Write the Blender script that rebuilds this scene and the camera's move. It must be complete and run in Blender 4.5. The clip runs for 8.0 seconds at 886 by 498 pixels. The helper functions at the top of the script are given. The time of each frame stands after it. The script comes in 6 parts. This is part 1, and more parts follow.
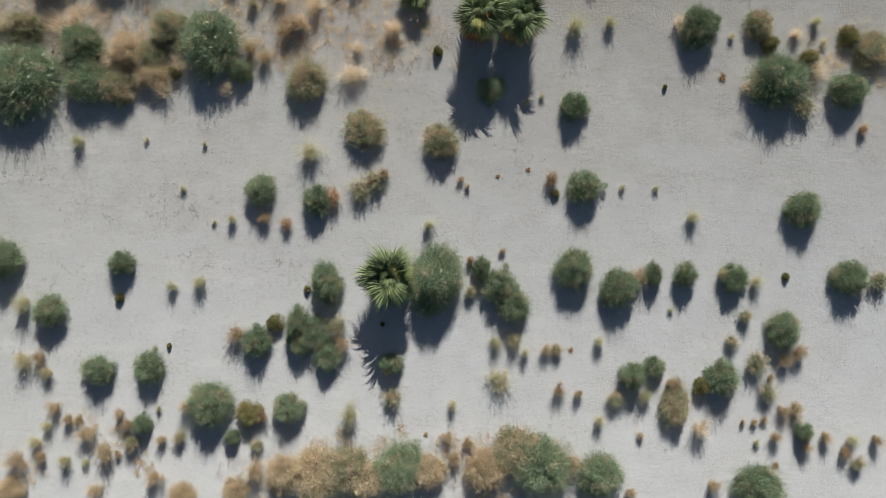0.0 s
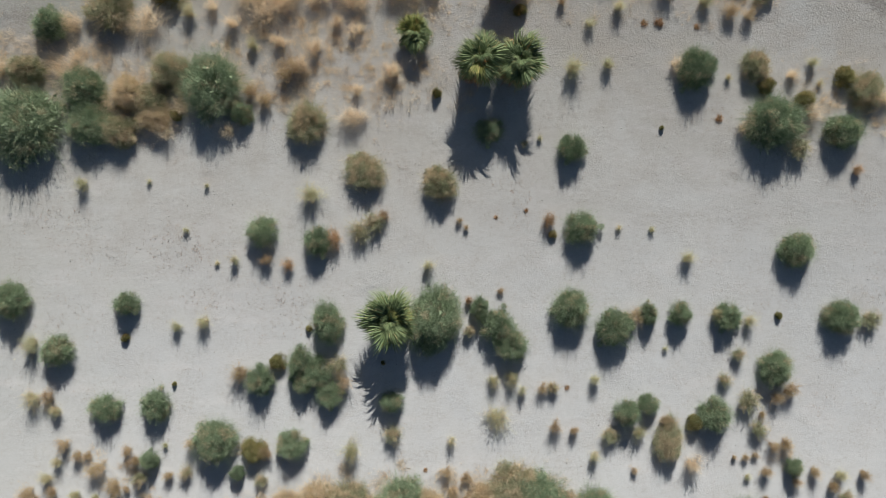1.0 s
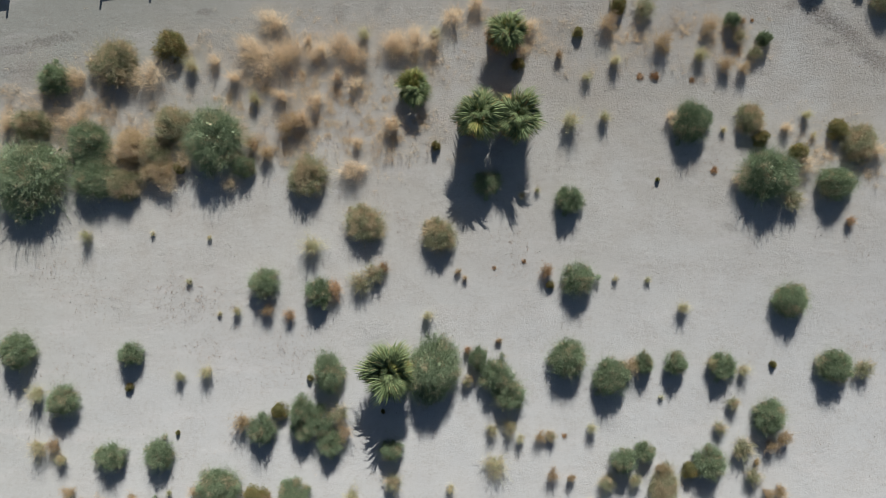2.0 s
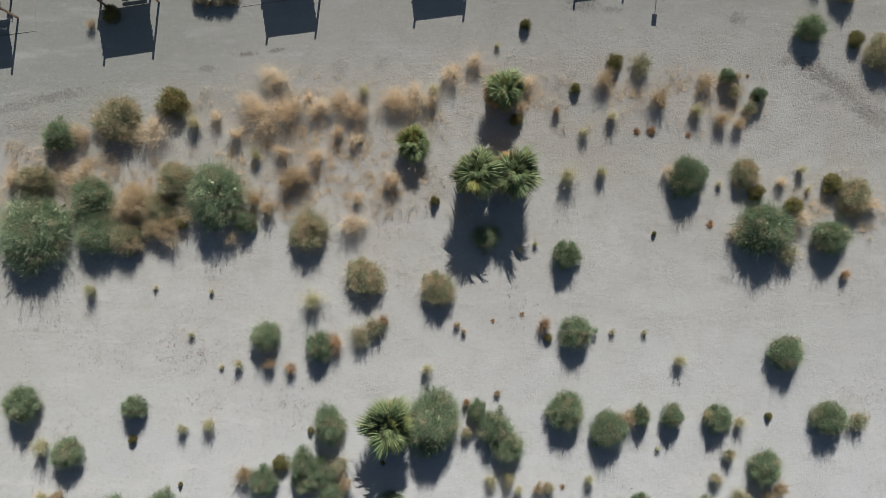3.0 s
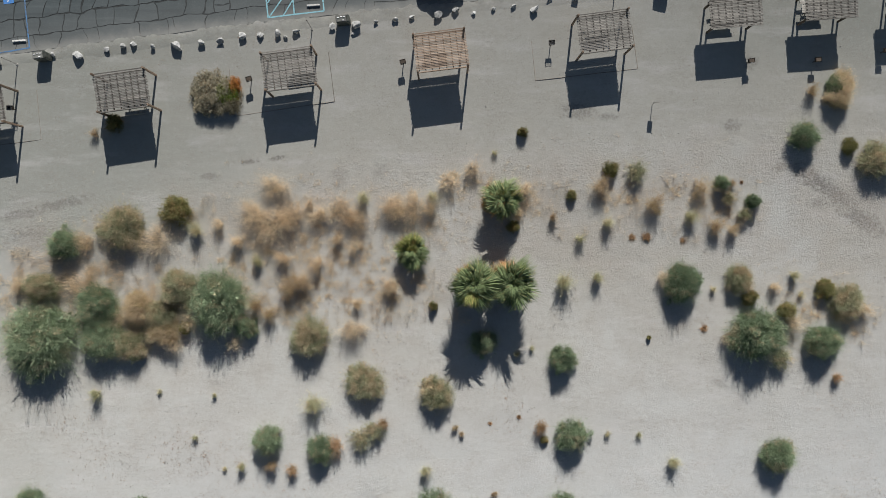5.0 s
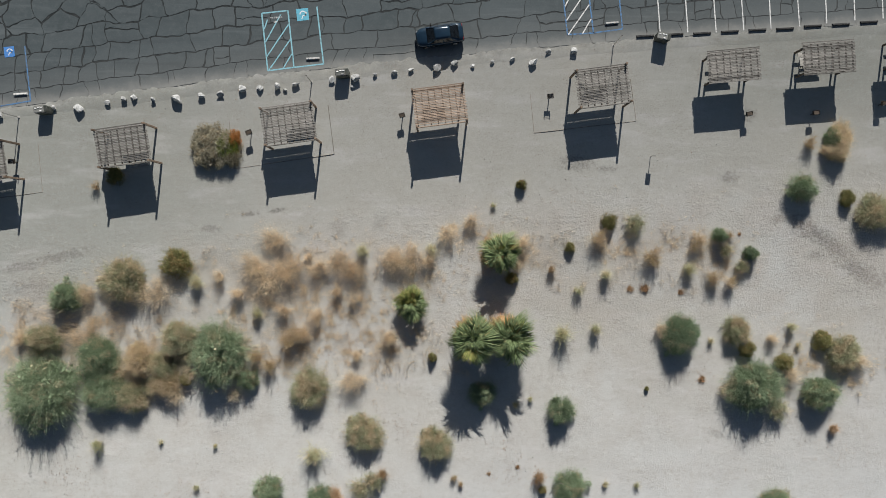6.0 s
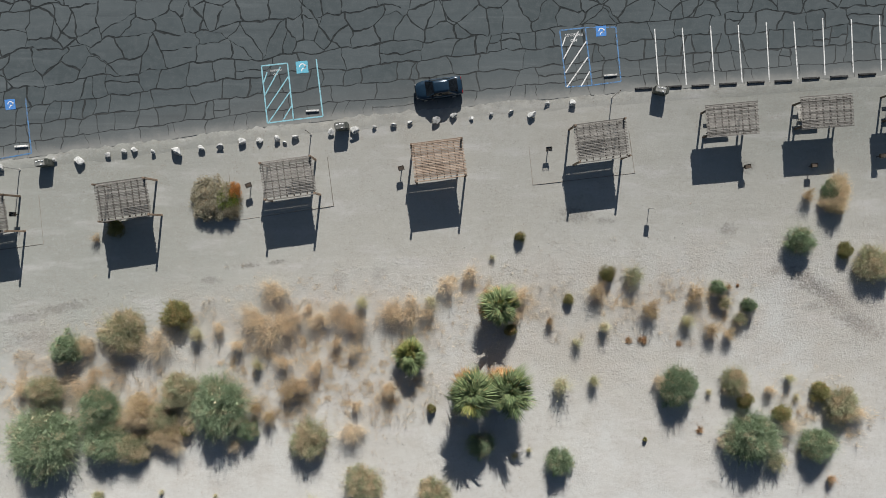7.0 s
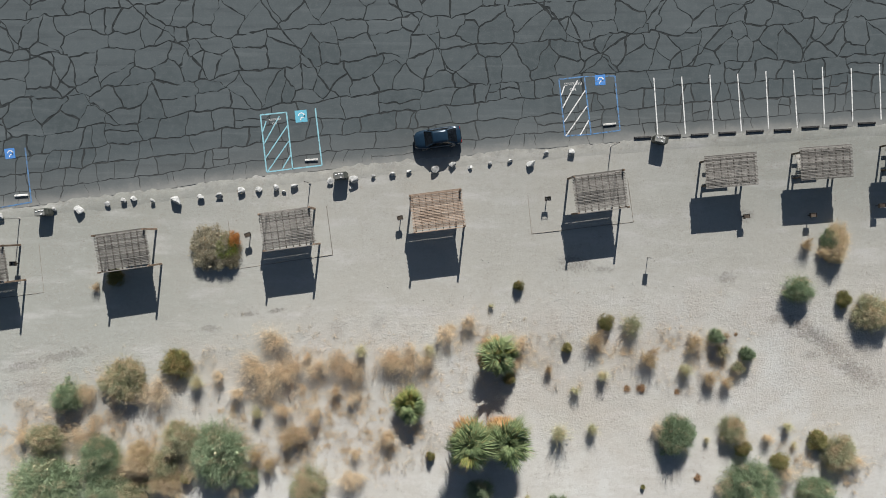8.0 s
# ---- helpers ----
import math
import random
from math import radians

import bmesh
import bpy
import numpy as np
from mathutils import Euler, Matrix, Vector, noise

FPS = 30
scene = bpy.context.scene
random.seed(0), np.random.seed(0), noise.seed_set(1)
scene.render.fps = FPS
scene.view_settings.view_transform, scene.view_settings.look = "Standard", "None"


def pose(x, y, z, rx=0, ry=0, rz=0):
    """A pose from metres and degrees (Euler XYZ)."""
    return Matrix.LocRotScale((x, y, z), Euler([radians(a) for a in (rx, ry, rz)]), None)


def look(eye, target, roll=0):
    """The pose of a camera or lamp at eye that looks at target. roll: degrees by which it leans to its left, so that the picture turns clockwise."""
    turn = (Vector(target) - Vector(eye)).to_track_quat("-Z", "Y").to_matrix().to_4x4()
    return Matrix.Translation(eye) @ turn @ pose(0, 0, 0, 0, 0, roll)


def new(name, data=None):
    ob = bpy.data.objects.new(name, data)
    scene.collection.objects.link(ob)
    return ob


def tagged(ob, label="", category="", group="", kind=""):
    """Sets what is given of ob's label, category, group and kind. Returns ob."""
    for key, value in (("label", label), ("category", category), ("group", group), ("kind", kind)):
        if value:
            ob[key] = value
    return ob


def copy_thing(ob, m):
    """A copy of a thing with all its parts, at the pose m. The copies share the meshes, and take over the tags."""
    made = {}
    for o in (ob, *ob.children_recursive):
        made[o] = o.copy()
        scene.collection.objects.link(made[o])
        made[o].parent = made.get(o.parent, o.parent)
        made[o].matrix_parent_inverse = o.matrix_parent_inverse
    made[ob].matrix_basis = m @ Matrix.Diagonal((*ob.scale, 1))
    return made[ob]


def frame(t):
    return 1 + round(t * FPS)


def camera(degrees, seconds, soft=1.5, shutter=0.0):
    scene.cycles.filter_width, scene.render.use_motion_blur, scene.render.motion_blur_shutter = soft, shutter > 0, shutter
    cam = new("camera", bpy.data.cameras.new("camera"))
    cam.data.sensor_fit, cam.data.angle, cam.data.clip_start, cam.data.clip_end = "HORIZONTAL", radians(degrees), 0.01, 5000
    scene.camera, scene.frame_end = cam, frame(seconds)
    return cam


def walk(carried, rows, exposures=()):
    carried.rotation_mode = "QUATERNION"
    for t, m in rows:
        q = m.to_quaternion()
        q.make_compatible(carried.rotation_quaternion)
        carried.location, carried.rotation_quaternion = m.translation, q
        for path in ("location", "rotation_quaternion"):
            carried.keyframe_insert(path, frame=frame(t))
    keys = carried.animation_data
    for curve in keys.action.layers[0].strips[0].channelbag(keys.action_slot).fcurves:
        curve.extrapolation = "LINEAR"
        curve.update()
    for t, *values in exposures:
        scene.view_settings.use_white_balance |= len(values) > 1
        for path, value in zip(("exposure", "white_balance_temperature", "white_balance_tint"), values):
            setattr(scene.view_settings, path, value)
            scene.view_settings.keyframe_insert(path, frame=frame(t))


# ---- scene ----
cam = camera(68.0, 8.0, 0.75)
# seconds, place in metres, tilts and turn in degrees, of a camera that looks down
ROWS = [
    (0.0, -0.685, -5.225, 59.452, 1.933, -0.703, 0.128),
    (0.5, -0.621, -2.178, 60.032, 0.595, -0.672, 0.098),
    (1.0, -0.552, 0.421, 60.565, 0.051, -0.640, 0.070),
    (1.5, -0.479, 2.809, 61.052, -0.056, -0.605, 0.045),
    (2.0, -0.402, 5.152, 61.495, 0.023, -0.568, 0.023),
    (2.5, -0.321, 7.552, 61.893, 0.122, -0.529, 0.003),
    (3.0, -0.237, 10.058, 62.249, 0.147, -0.487, -0.014),
    (3.5, -0.148, 12.680, 62.563, 0.065, -0.444, -0.029),
    (4.0, -0.055, 15.398, 62.836, -0.115, -0.398, -0.041),
    (4.5, 0.042, 18.170, 63.070, -0.358, -0.350, -0.051),
    (5.0, 0.143, 20.949, 63.265, -0.612, -0.300, -0.058),
    (5.5, 0.248, 23.690, 63.422, -0.828, -0.248, -0.062),
    (6.0, 0.358, 26.360, 63.543, -0.976, -0.193, -0.064),
    (6.5, 0.471, 28.954, 63.629, -1.052, -0.137, -0.063),
    (7.0, 0.588, 31.501, 63.680, -1.104, -0.078, -0.060),
    (7.5, 0.709, 34.075, 63.698, -1.235, -0.017, -0.054),
    (8.0, 0.834, 36.811, 63.683, -1.630, 0.046, -0.045),
]
walk(cam, [(t, pose(x, y, z, rx, ry, rz)) for t, x, y, z, rx, ry, rz in ROWS], [(0, 0.49), (1.5, 0.38), (3.5, 0.30), (4.5, 0.30), (6.0, 0.35), (6.5, 0.42), (7.0, 0.47), (8, 0.55)])

# ---- world, sun, exposure ----
SUN_TO = Vector((0.55, 4.93, 2.75)).normalized()
world = bpy.data.worlds.new("sky")
scene.world = world
world.use_nodes = True
wn = world.node_tree.nodes
sky = wn.new("ShaderNodeTexSky")
sky.sky_type = "NISHITA"
sky.sun_disc = False
sky.sun_elevation = math.asin(SUN_TO.z)
sky.sun_rotation = math.atan2(SUN_TO.x, SUN_TO.y)
sky.dust_density = 0.6
world.node_tree.links.new(sky.outputs[0], wn["Background"].inputs[0])
wn["Background"].inputs[1].default_value = 0.037
sun_data = bpy.data.lights.new("sun", "SUN")
sun_data.energy, sun_data.angle, sun_data.color = 5.0, radians(0.55), (1.0, 0.965, 0.918)
sun = new("sun", sun_data)
sun.matrix_world = look(SUN_TO * 60, (0, 0, 0))


# ---- materials ----
class Net:
    """A small builder of node materials."""

    def __init__(self, name):
        self.material = bpy.data.materials.new(name)
        self.material.use_nodes = True
        self.nodes, self.links = self.material.node_tree.nodes, self.material.node_tree.links
        self.bsdf = self.nodes["Principled BSDF"]
        self.out = self.nodes["Material Output"]

    def add(self, kind, operation="", blend="", smooth=False, texture=False):
        node = self.nodes.new("ShaderNode" + kind)
        if operation:
            node.operation = operation
        if blend:
            node.data_type, node.blend_type = "RGBA", blend
        if smooth:
            node.interpolation_type = "SMOOTHSTEP"
        if texture:
            node.vector_type = "TEXTURE"
        return node

    def put(self, value, socket):
        if isinstance(value, bpy.types.NodeSocket):
            self.links.new(value, socket)
        else:
            socket.default_value = value

    def place(self):
        return self.add("NewGeometry").outputs["Position"]

    def noise(self, scale, detail=4.0, rough=0.6, stretch=None, vector=None):
        vector = vector or self.place()
        if stretch:
            m = self.add("Mapping")
            self.links.new(vector, m.inputs[0])
            m.inputs["Scale"].default_value = stretch
            vector = m.outputs[0]
        n = self.add("TexNoise")
        self.links.new(vector, n.inputs["Vector"])
        n.inputs["Scale"].default_value, n.inputs["Detail"].default_value, n.inputs["Roughness"].default_value = scale, detail, rough
        return n.outputs["Fac"]

    def ramp(self, fac, low, high, a=0.0, b=1.0):
        r = self.add("MapRange", smooth=True)
        self.put(fac, r.inputs[0])
        for i, v in enumerate((low, high, a, b)):
            r.inputs[i + 1].default_value = v
        return r.outputs[0]

    def mix(self, fac, a, b, how="MIX"):
        m = self.add("Mix", blend=how)
        self.put(fac, m.inputs[0])
        self.put((*a, 1) if isinstance(a, tuple) else a, m.inputs[6])
        self.put((*b, 1) if isinstance(b, tuple) else b, m.inputs[7])
        return m.outputs[2]

    def math(self, how, a, b):
        m = self.add("Math", operation=how)
        self.put(a, m.inputs[0])
        self.put(b, m.inputs[1])
        return m.outputs[0]

    def bump(self, height, strength, distance, below=None):
        b = self.add("Bump")
        b.inputs["Strength"].default_value, b.inputs["Distance"].default_value = strength, distance
        self.links.new(height, b.inputs["Height"])
        if below:
            self.links.new(below, b.inputs["Normal"])
        return b.outputs[0]

    def done(self, colour, rough=0.85, metal=0.0, normal=None, specular=0.3, matt=0.0):
        self.put((*colour, 1) if isinstance(colour, tuple) else colour, self.bsdf.inputs["Base Color"])
        self.put(rough, self.bsdf.inputs["Roughness"])
        self.bsdf.inputs["Metallic"].default_value = metal
        self.bsdf.inputs["Specular IOR Level"].default_value = specular
        self.bsdf.inputs["Diffuse Roughness"].default_value = matt
        if normal:
            self.links.new(normal, self.bsdf.inputs["Normal"])
        return self.material


def plain(name, a, b, scale=3.0, rough=0.8, metal=0.0, fine=40.0, relief=0.004, spread=0.25, specular=0.3):
    """A worn surface: two colours in blotches, fine grain, and a shade of its own for each piece."""
    n = Net(name)
    colour = n.mix(n.ramp(n.noise(scale), 0.35, 0.65), a, b)
    grain = n.noise(fine, 3)
    colour = n.mix(0.5, colour, n.mix(n.ramp(grain, 0.3, 0.7), (0.55, 0.55, 0.55), (1.35, 1.35, 1.35)), "MULTIPLY")
    own = n.add("ObjectInfo").outputs["Random"]
    shade = n.ramp(own, 0.0, 1.0, 1 - spread, 1 + spread)
    comb = n.add("CombineColor")
    for i in range(3):
        n.put(shade, comb.inputs[i])
    colour = n.mix(1.0, colour, comb.outputs[0], "MULTIPLY")
    return n.done(colour, rough, metal, n.bump(grain, 0.5, relief), specular)


def leaf(name, dark, mid, light, dry, share, rough=0.7, thin=0.25, drift=(0.38, 0.68, 0.15, 1.6)):
    """Foliage: every leaf takes its own tone, every plant leans to its own, a share of the leaves is dry."""
    n = Net(name)
    own = n.add("NewGeometry").outputs["Random Per Island"]
    plant = n.add("ObjectInfo").outputs["Random"]
    tone = n.math("ADD", n.math("ADD", n.math("MULTIPLY", own, 0.65), 0.17), n.math("MULTIPLY", n.math("SUBTRACT", plant, 0.5), 0.5))
    tone = n.math("ADD", tone, n.math("MULTIPLY", n.math("SUBTRACT", n.noise(4.5, 3, 0.6), 0.5), 1.5))
    colour = n.mix(n.ramp(tone, 0.0, 0.55), dark, mid)
    colour = n.mix(n.ramp(tone, 0.5, 1.0), colour, light)
    patch = n.noise(0.9, 2)
    second = n.add("TexWhiteNoise")
    second.noise_dimensions = "1D"
    n.put(own, second.inputs["W"])
    drier = n.math("LESS_THAN", second.outputs["Value"], n.math("MULTIPLY", n.ramp(patch, *drift), share))
    colour = n.mix(drier, colour, dry)
    n.done(colour, rough, specular=0.12)
    t = n.add("BsdfTranslucent")
    n.put(colour, t.inputs[0])
    m = n.add("MixShader")
    m.inputs[0].default_value = thin
    n.links.new(n.bsdf.outputs[0], m.inputs[1])
    n.links.new(t.outputs[0], m.inputs[2])
    n.links.new(m.outputs[0], n.out.inputs[0])
    return n.material


def lot_edge(n):
    """How far north of the lot's sandy edge a place lies, in metres."""
    sep = n.add("SeparateXYZ")
    n.links.new(n.place(), sep.inputs[0])
    x, y = sep.outputs[0], sep.outputs[1]
    c0, c1, c2 = EDGE_CURVE
    curve = n.math("ADD", n.math("ADD", n.math("MULTIPLY", x, c1), c0), n.math("MULTIPLY", n.math("MULTIPLY", x, x), c2))
    return n.math("SUBTRACT", y, curve)


def sand_material():
    n = Net("sand")
    broad, mid = n.noise(0.07, 5, 0.55), n.noise(0.5, 5, 0.65)
    colour = n.mix(n.ramp(broad, 0.38, 0.62), (0.472, 0.462, 0.426), (0.515, 0.516, 0.492))
    colour = n.mix(n.ramp(mid, 0.40, 0.72, 0.0, 0.6), colour, (0.428, 0.406, 0.370))
    south = n.ramp(n.math("ADD", lot_edge(n), n.math("MULTIPLY", broad, 14.0)), -46.0, -22.0, 0.75, 0.0)
    colour = n.mix(south, colour, (0.478, 0.496, 0.504))
    # flat grey tread of the strip in front of the shelters
    strip = n.ramp(n.math("ADD", lot_edge(n), n.math("MULTIPLY", broad, 5.0)), -16.0, -9.0, 0.0, 0.6)
    colour = n.mix(strip, colour, (0.408, 0.405, 0.362))
    # strip duller and greyer towards both ends, partly lens falloff put into its colour
    sep = n.add("SeparateXYZ")
    n.links.new(n.place(), sep.inputs[0])
    along = n.math("ADD", sep.outputs[0], n.math("MULTIPLY", n.math("SUBTRACT", mid, 0.5), 16.0))
    out = n.math("ADD", lot_edge(n), n.math("MULTIPLY", broad, 8.0))
    west = n.math("MULTIPLY", n.ramp(along, -34.0, -6.0, 1.0, 0.0), n.ramp(out, -22.0, -10.0, 0.0, 0.66))
    east = n.math("MULTIPLY", n.ramp(along, 14.0, 40.0), n.ramp(out, -9.0, 0.0, 0.0, 0.70))
    # all western sand darkens in its colour too, standing in for lens falloff
    west = n.math("MAXIMUM", west, n.ramp(along, -48.0, -20.0, 0.30, 0.0))
    colour = n.mix(n.math("ADD", west, east), colour, (0.305, 0.320, 0.290))
    # grey grit and dust where the sand meets the lot
    rim = n.math("ADD", lot_edge(n), n.math("MULTIPLY", n.math("SUBTRACT", n.noise(0.8, 6, 0.75), 0.5), 3.0))
    colour = n.mix(n.ramp(rim, -0.9, 0.6, 0.0, 0.75), colour, (0.235, 0.238, 0.225))
    streak = n.noise(0.30, 6, 0.65, (0.45, 1.8, 1.0))
    colour = n.mix(n.ramp(streak, 0.5, 0.72, 0.0, 0.5), colour, (0.56, 0.555, 0.545))
    coarse = n.ramp(n.noise(5.5, 4, 0.8), 0.40, 0.60, 0.25, 1.0)
    # damp or oily marks with a shape of their own
    for x, y, long, wide, turn, deep in STAINS:
        m = n.add("Mapping", texture=True)
        m.inputs["Location"].default_value, m.inputs["Rotation"].default_value = (x, y, 0), (0, 0, radians(turn))
        m.inputs["Scale"].default_value = (long, wide, 1000)
        n.links.new(n.place(), m.inputs[0])
        far = n.add("VectorMath", operation="LENGTH")
        n.links.new(m.outputs[0], far.inputs[0])
        ragged = n.math("ADD", far.outputs["Value"], n.math("MULTIPLY", n.math("SUBTRACT", n.noise(1.9, 6, 0.8), 0.5), 3.6))
        colour = n.mix(n.math("MULTIPLY", n.ramp(ragged, 0.40, 1.05, deep, 0.0), coarse), colour, (0.165, 0.155, 0.14))
    scatter = n.noise(0.45, 4, 0.7)
    crumbs = n.noise(7.0, 4, 0.8)
    thick = n.ramp(scatter, 0.35, 0.7, 0.2, 0.9)
    colour = n.mix(n.math("MULTIPLY", n.ramp(crumbs, 0.55, 0.66), thick), colour, (0.225, 0.195, 0.162))
    grit = n.noise(17.0, 3, 0.75)
    colour = n.mix(n.math("MULTIPLY", n.ramp(grit, 0.52, 0.74, 0.0, 0.8), thick), colour, (0.27, 0.245, 0.215))
    colour = n.mix(n.ramp(grit, 0.30, 0.48, 0.35, 0.0), colour, (0.66, 0.65, 0.63))
    mottle = n.noise(2.6, 5, 0.75)
    colour = n.mix(n.math("MULTIPLY", n.ramp(mottle, 0.50, 0.68, 0.0, 0.55), thick), colour, (0.36, 0.325, 0.285))
    colour = n.mix(n.ramp(mottle, 0.32, 0.46, 0.3, 0.0), colour, (0.60, 0.59, 0.57))
    away = n.math("ADD", lot_edge(n), n.math("MULTIPLY", n.math("SUBTRACT", mid, 0.5), 8.0))
    among = n.math("MULTIPLY", n.ramp(away, -17.0, -13.0, 0.95, 0.0), n.ramp(away, -31.0, -25.0, 0.25, 1.0))
    tread, rough_at = n.noise(3.6, 6, 0.75), n.math("MAXIMUM", among, n.math("MULTIPLY", n.ramp(away, -15.0, -11.0, 1.0, 0.45), n.ramp(n.noise(0.16, 4, 0.6), 0.42, 0.68, 0.2, 0.9)))
    ripple = n.noise(0.9, 5, 0.65, (0.7, 2.0, 1.0))
    for x, y, long, wide in TRODDEN:
        m = n.add("Mapping", texture=True)
        m.inputs["Location"].default_value, m.inputs["Scale"].default_value = (x, y, 0), (long, wide, 1000)
        n.links.new(n.place(), m.inputs[0])
        far = n.add("VectorMath", operation="LENGTH")
        n.links.new(m.outputs[0], far.inputs[0])
        rough_at = n.math("ADD", rough_at, n.ramp(n.math("ADD", far.outputs["Value"], n.math("MULTIPLY", mid, 1.6)), 0.9, 1.9, 0.9, 0.0))
    # feet have pitted the sand between the plants
    pits = n.add("TexVoronoi")
    pits.feature = "SMOOTH_F1"
    n.links.new(n.place(), pits.inputs["Vector"])
    pits.inputs["Scale"].default_value = 4.2
    pitted = n.math("MULTIPLY", n.ramp(pits.outputs["Distance"], 0.10, 0.42), n.math("MULTIPLY", among, n.ramp(n.noise(0.45, 4, 0.7), 0.42, 0.60)))
    warm = n.math("MULTIPLY", among, n.ramp(n.noise(0.22, 4, 0.6), 0.40, 0.60, 0.0, 0.22))
    colour = n.mix(warm, colour, (0.440, 0.382, 0.325))
    normal = n.bump(n.math("MULTIPLY", tread, rough_at), 0.5, 0.10)
    normal = n.bump(pitted, 0.35, 0.06, normal)
    normal = n.bump(ripple, 0.2, 0.10, normal)
    normal = n.bump(n.noise(13.0, 3, 0.7), 0.45, 0.022, normal)
    normal = n.bump(n.math("MULTIPLY", crumbs, rough_at), 0.8, 0.05, normal)
    return n.done(colour, 0.95, 0, normal, 0.15, 1.0)


def asphalt_material():
    n = Net("asphalt")
    broad, mid = n.noise(0.12, 4), n.noise(1.4, 5, 0.65)
    colour = n.mix(n.ramp(broad, 0.3, 0.7), (0.056, 0.070, 0.074), (0.075, 0.091, 0.096))
    colour = n.mix(n.ramp(mid, 0.4, 0.75, 0.0, 0.6), colour, (0.094, 0.108, 0.112))
    own = n.add("ObjectInfo").outputs["Random"]
    colour = n.mix(n.ramp(own, 0, 1, 0.0, 0.35), colour, (0.108, 0.124, 0.129))
    streak = n.noise(0.6, 5, 0.6, (0.15, 2.0, 1.0))
    colour = n.mix(n.ramp(streak, 0.52, 0.75, 0.0, 0.55), colour, (0.052, 0.062, 0.067))
    colour = n.mix(n.ramp(streak, 0.28, 0.44, 0.45, 0.0), colour, (0.125, 0.142, 0.147))
    grit = n.noise(11.0, 4, 0.8)
    colour = n.mix(n.ramp(grit, 0.55, 0.75, 0.0, 0.6), colour, (0.165, 0.172, 0.170))
    colour = n.mix(n.ramp(grit, 0.28, 0.45, 0.5, 0.0), colour, (0.055, 0.060, 0.062))
    dust = n.math("ADD", lot_edge(n), n.math("MULTIPLY", n.math("SUBTRACT", n.noise(0.7, 6, 0.75), 0.5), 1.6))
    colour = n.mix(n.ramp(dust, -0.2, 1.3, 0.75, 0.0), colour, (0.27, 0.27, 0.252))
    colour = n.mix(n.ramp(dust, 0.3, 4.5, 0.16, 0.0), colour, (0.30, 0.29, 0.27))
    return n.done(colour, 0.9, 0, n.bump(n.noise(25.0, 3), 0.4, 0.01), 0.2)


def crack_material():
    n = Net("crack_filler")
    colour = n.mix(n.ramp(n.noise(2.0), 0.4, 0.7), (0.022, 0.026, 0.027), (0.040, 0.045, 0.046))
    dust = n.math("ADD", lot_edge(n), n.math("MULTIPLY", n.math("SUBTRACT", n.noise(0.7, 6, 0.75), 0.5), 1.6))
    colour = n.mix(n.ramp(dust, -0.1, 0.9, 0.9, 0.0), colour, (0.36, 0.345, 0.32))
    colour = n.mix(n.ramp(dust, 0.5, 7.0, 0.16, 0.0), colour, (0.20, 0.20, 0.195))
    return n.done(colour, 0.9, 0, n.bump(n.noise(20.0, 3), 0.4, 0.01), 0.2)


def road_paint(name, colour, worn):
    """Thin traffic paint through which the asphalt shows where it has worn."""
    n = Net(name)
    gone = n.ramp(n.noise(3.5, 5, 0.75), 0.62 - worn * 0.4, 0.80 - worn * 0.3, 0.0, 0.9)
    c = n.mix(n.ramp(n.noise(14.0), 0.35, 0.7, 0.0, 0.35), colour, (0.3, 0.3, 0.29))
    return n.done(n.mix(gone, c, (0.09, 0.09, 0.088)), 0.75, 0, None, 0.3)


STAINS = [
    (33.0, 28.2, 1.00, 0.57, 0, 0.77),
    (35.8, 27.3, 2.42, 1.14, -38, 0.84),
    (38.3, 25.6, 2.85, 1.00, -38, 0.84),
    (41.3, 22.9, 3.20, 1.14, -25, 0.77),
    (36.6, 24.6, 1.00, 0.50, 0, 0.70),
    (-36.3, 24.6, 3.20, 0.57, 12, 0.70),
    (-40.1, 23.6, 2.49, 0.57, 8, 0.70),
    (-38.5, 21.3, 3.56, 1.57, 0, 0.49),
    (-22.0, 27.3, 1.00, 0.43, 0, 0.70),
    (-9.5, 27.3, 1.00, 1.14, 0, 0.42),
    (-5.5, 27.8, 1.00, 1.00, 0, 0.42),
    (-18.2, 28.7, 1.28, 0.28, 5, 0.84),
    (-15.5, 29.0, 1.00, 0.28, 10, 0.84),
    (13.5, 33.6, 1.99, 1.00, 0, 0.70),
    (28.3, 32.2, 1.14, 0.71, 0, 0.63),
    (27.2, 7.2, 1.20, 0.40, -20, 0.49),
    (16.5, 33.0, 1.28, 0.43, 0, 0.63),
    (30.1, 38.2, 1.0, 0.8, 0, 0.56),
    (36.4, 38.3, 0.8, 0.6, 0, 0.42),
]
EDGE_CURVE = (43.73820, 0.09646, -0.00052)
TRODDEN = [(-5.9, -2.2, 2.6, 1.3), (-6.6, -3.2, 2.2, 1.0), (-1.8, 26.2, 3.0, 1.6), (12.5, 25.6, 3.0, 2.5)]
LITTER_HEARTS = [(-24.7, 1.9), (-25.4, 0.1), (-22.9, 0.1), (-19.8, -0.2), (-35.4, 3.4), (-16.0, -3.5), (-12.4, -4.7), (-22.1, -4.2), (-14.4, -6.8), (-4.8, 8.4), (6.3, 6.1), (25.5, 13.0), (30.2, -4.6), (33.7, -13.8), (6.2, 3.5), (-9.5, 16.4), (-6.9, 14.6), (10.3, 26.2), (22.9, 26.2), (12.4, 30.0), (-34.1, -6.8), (-31.8, -0.2), (-12.6, 11.2), (38.4, 5.8), (40.6, -3.8)]

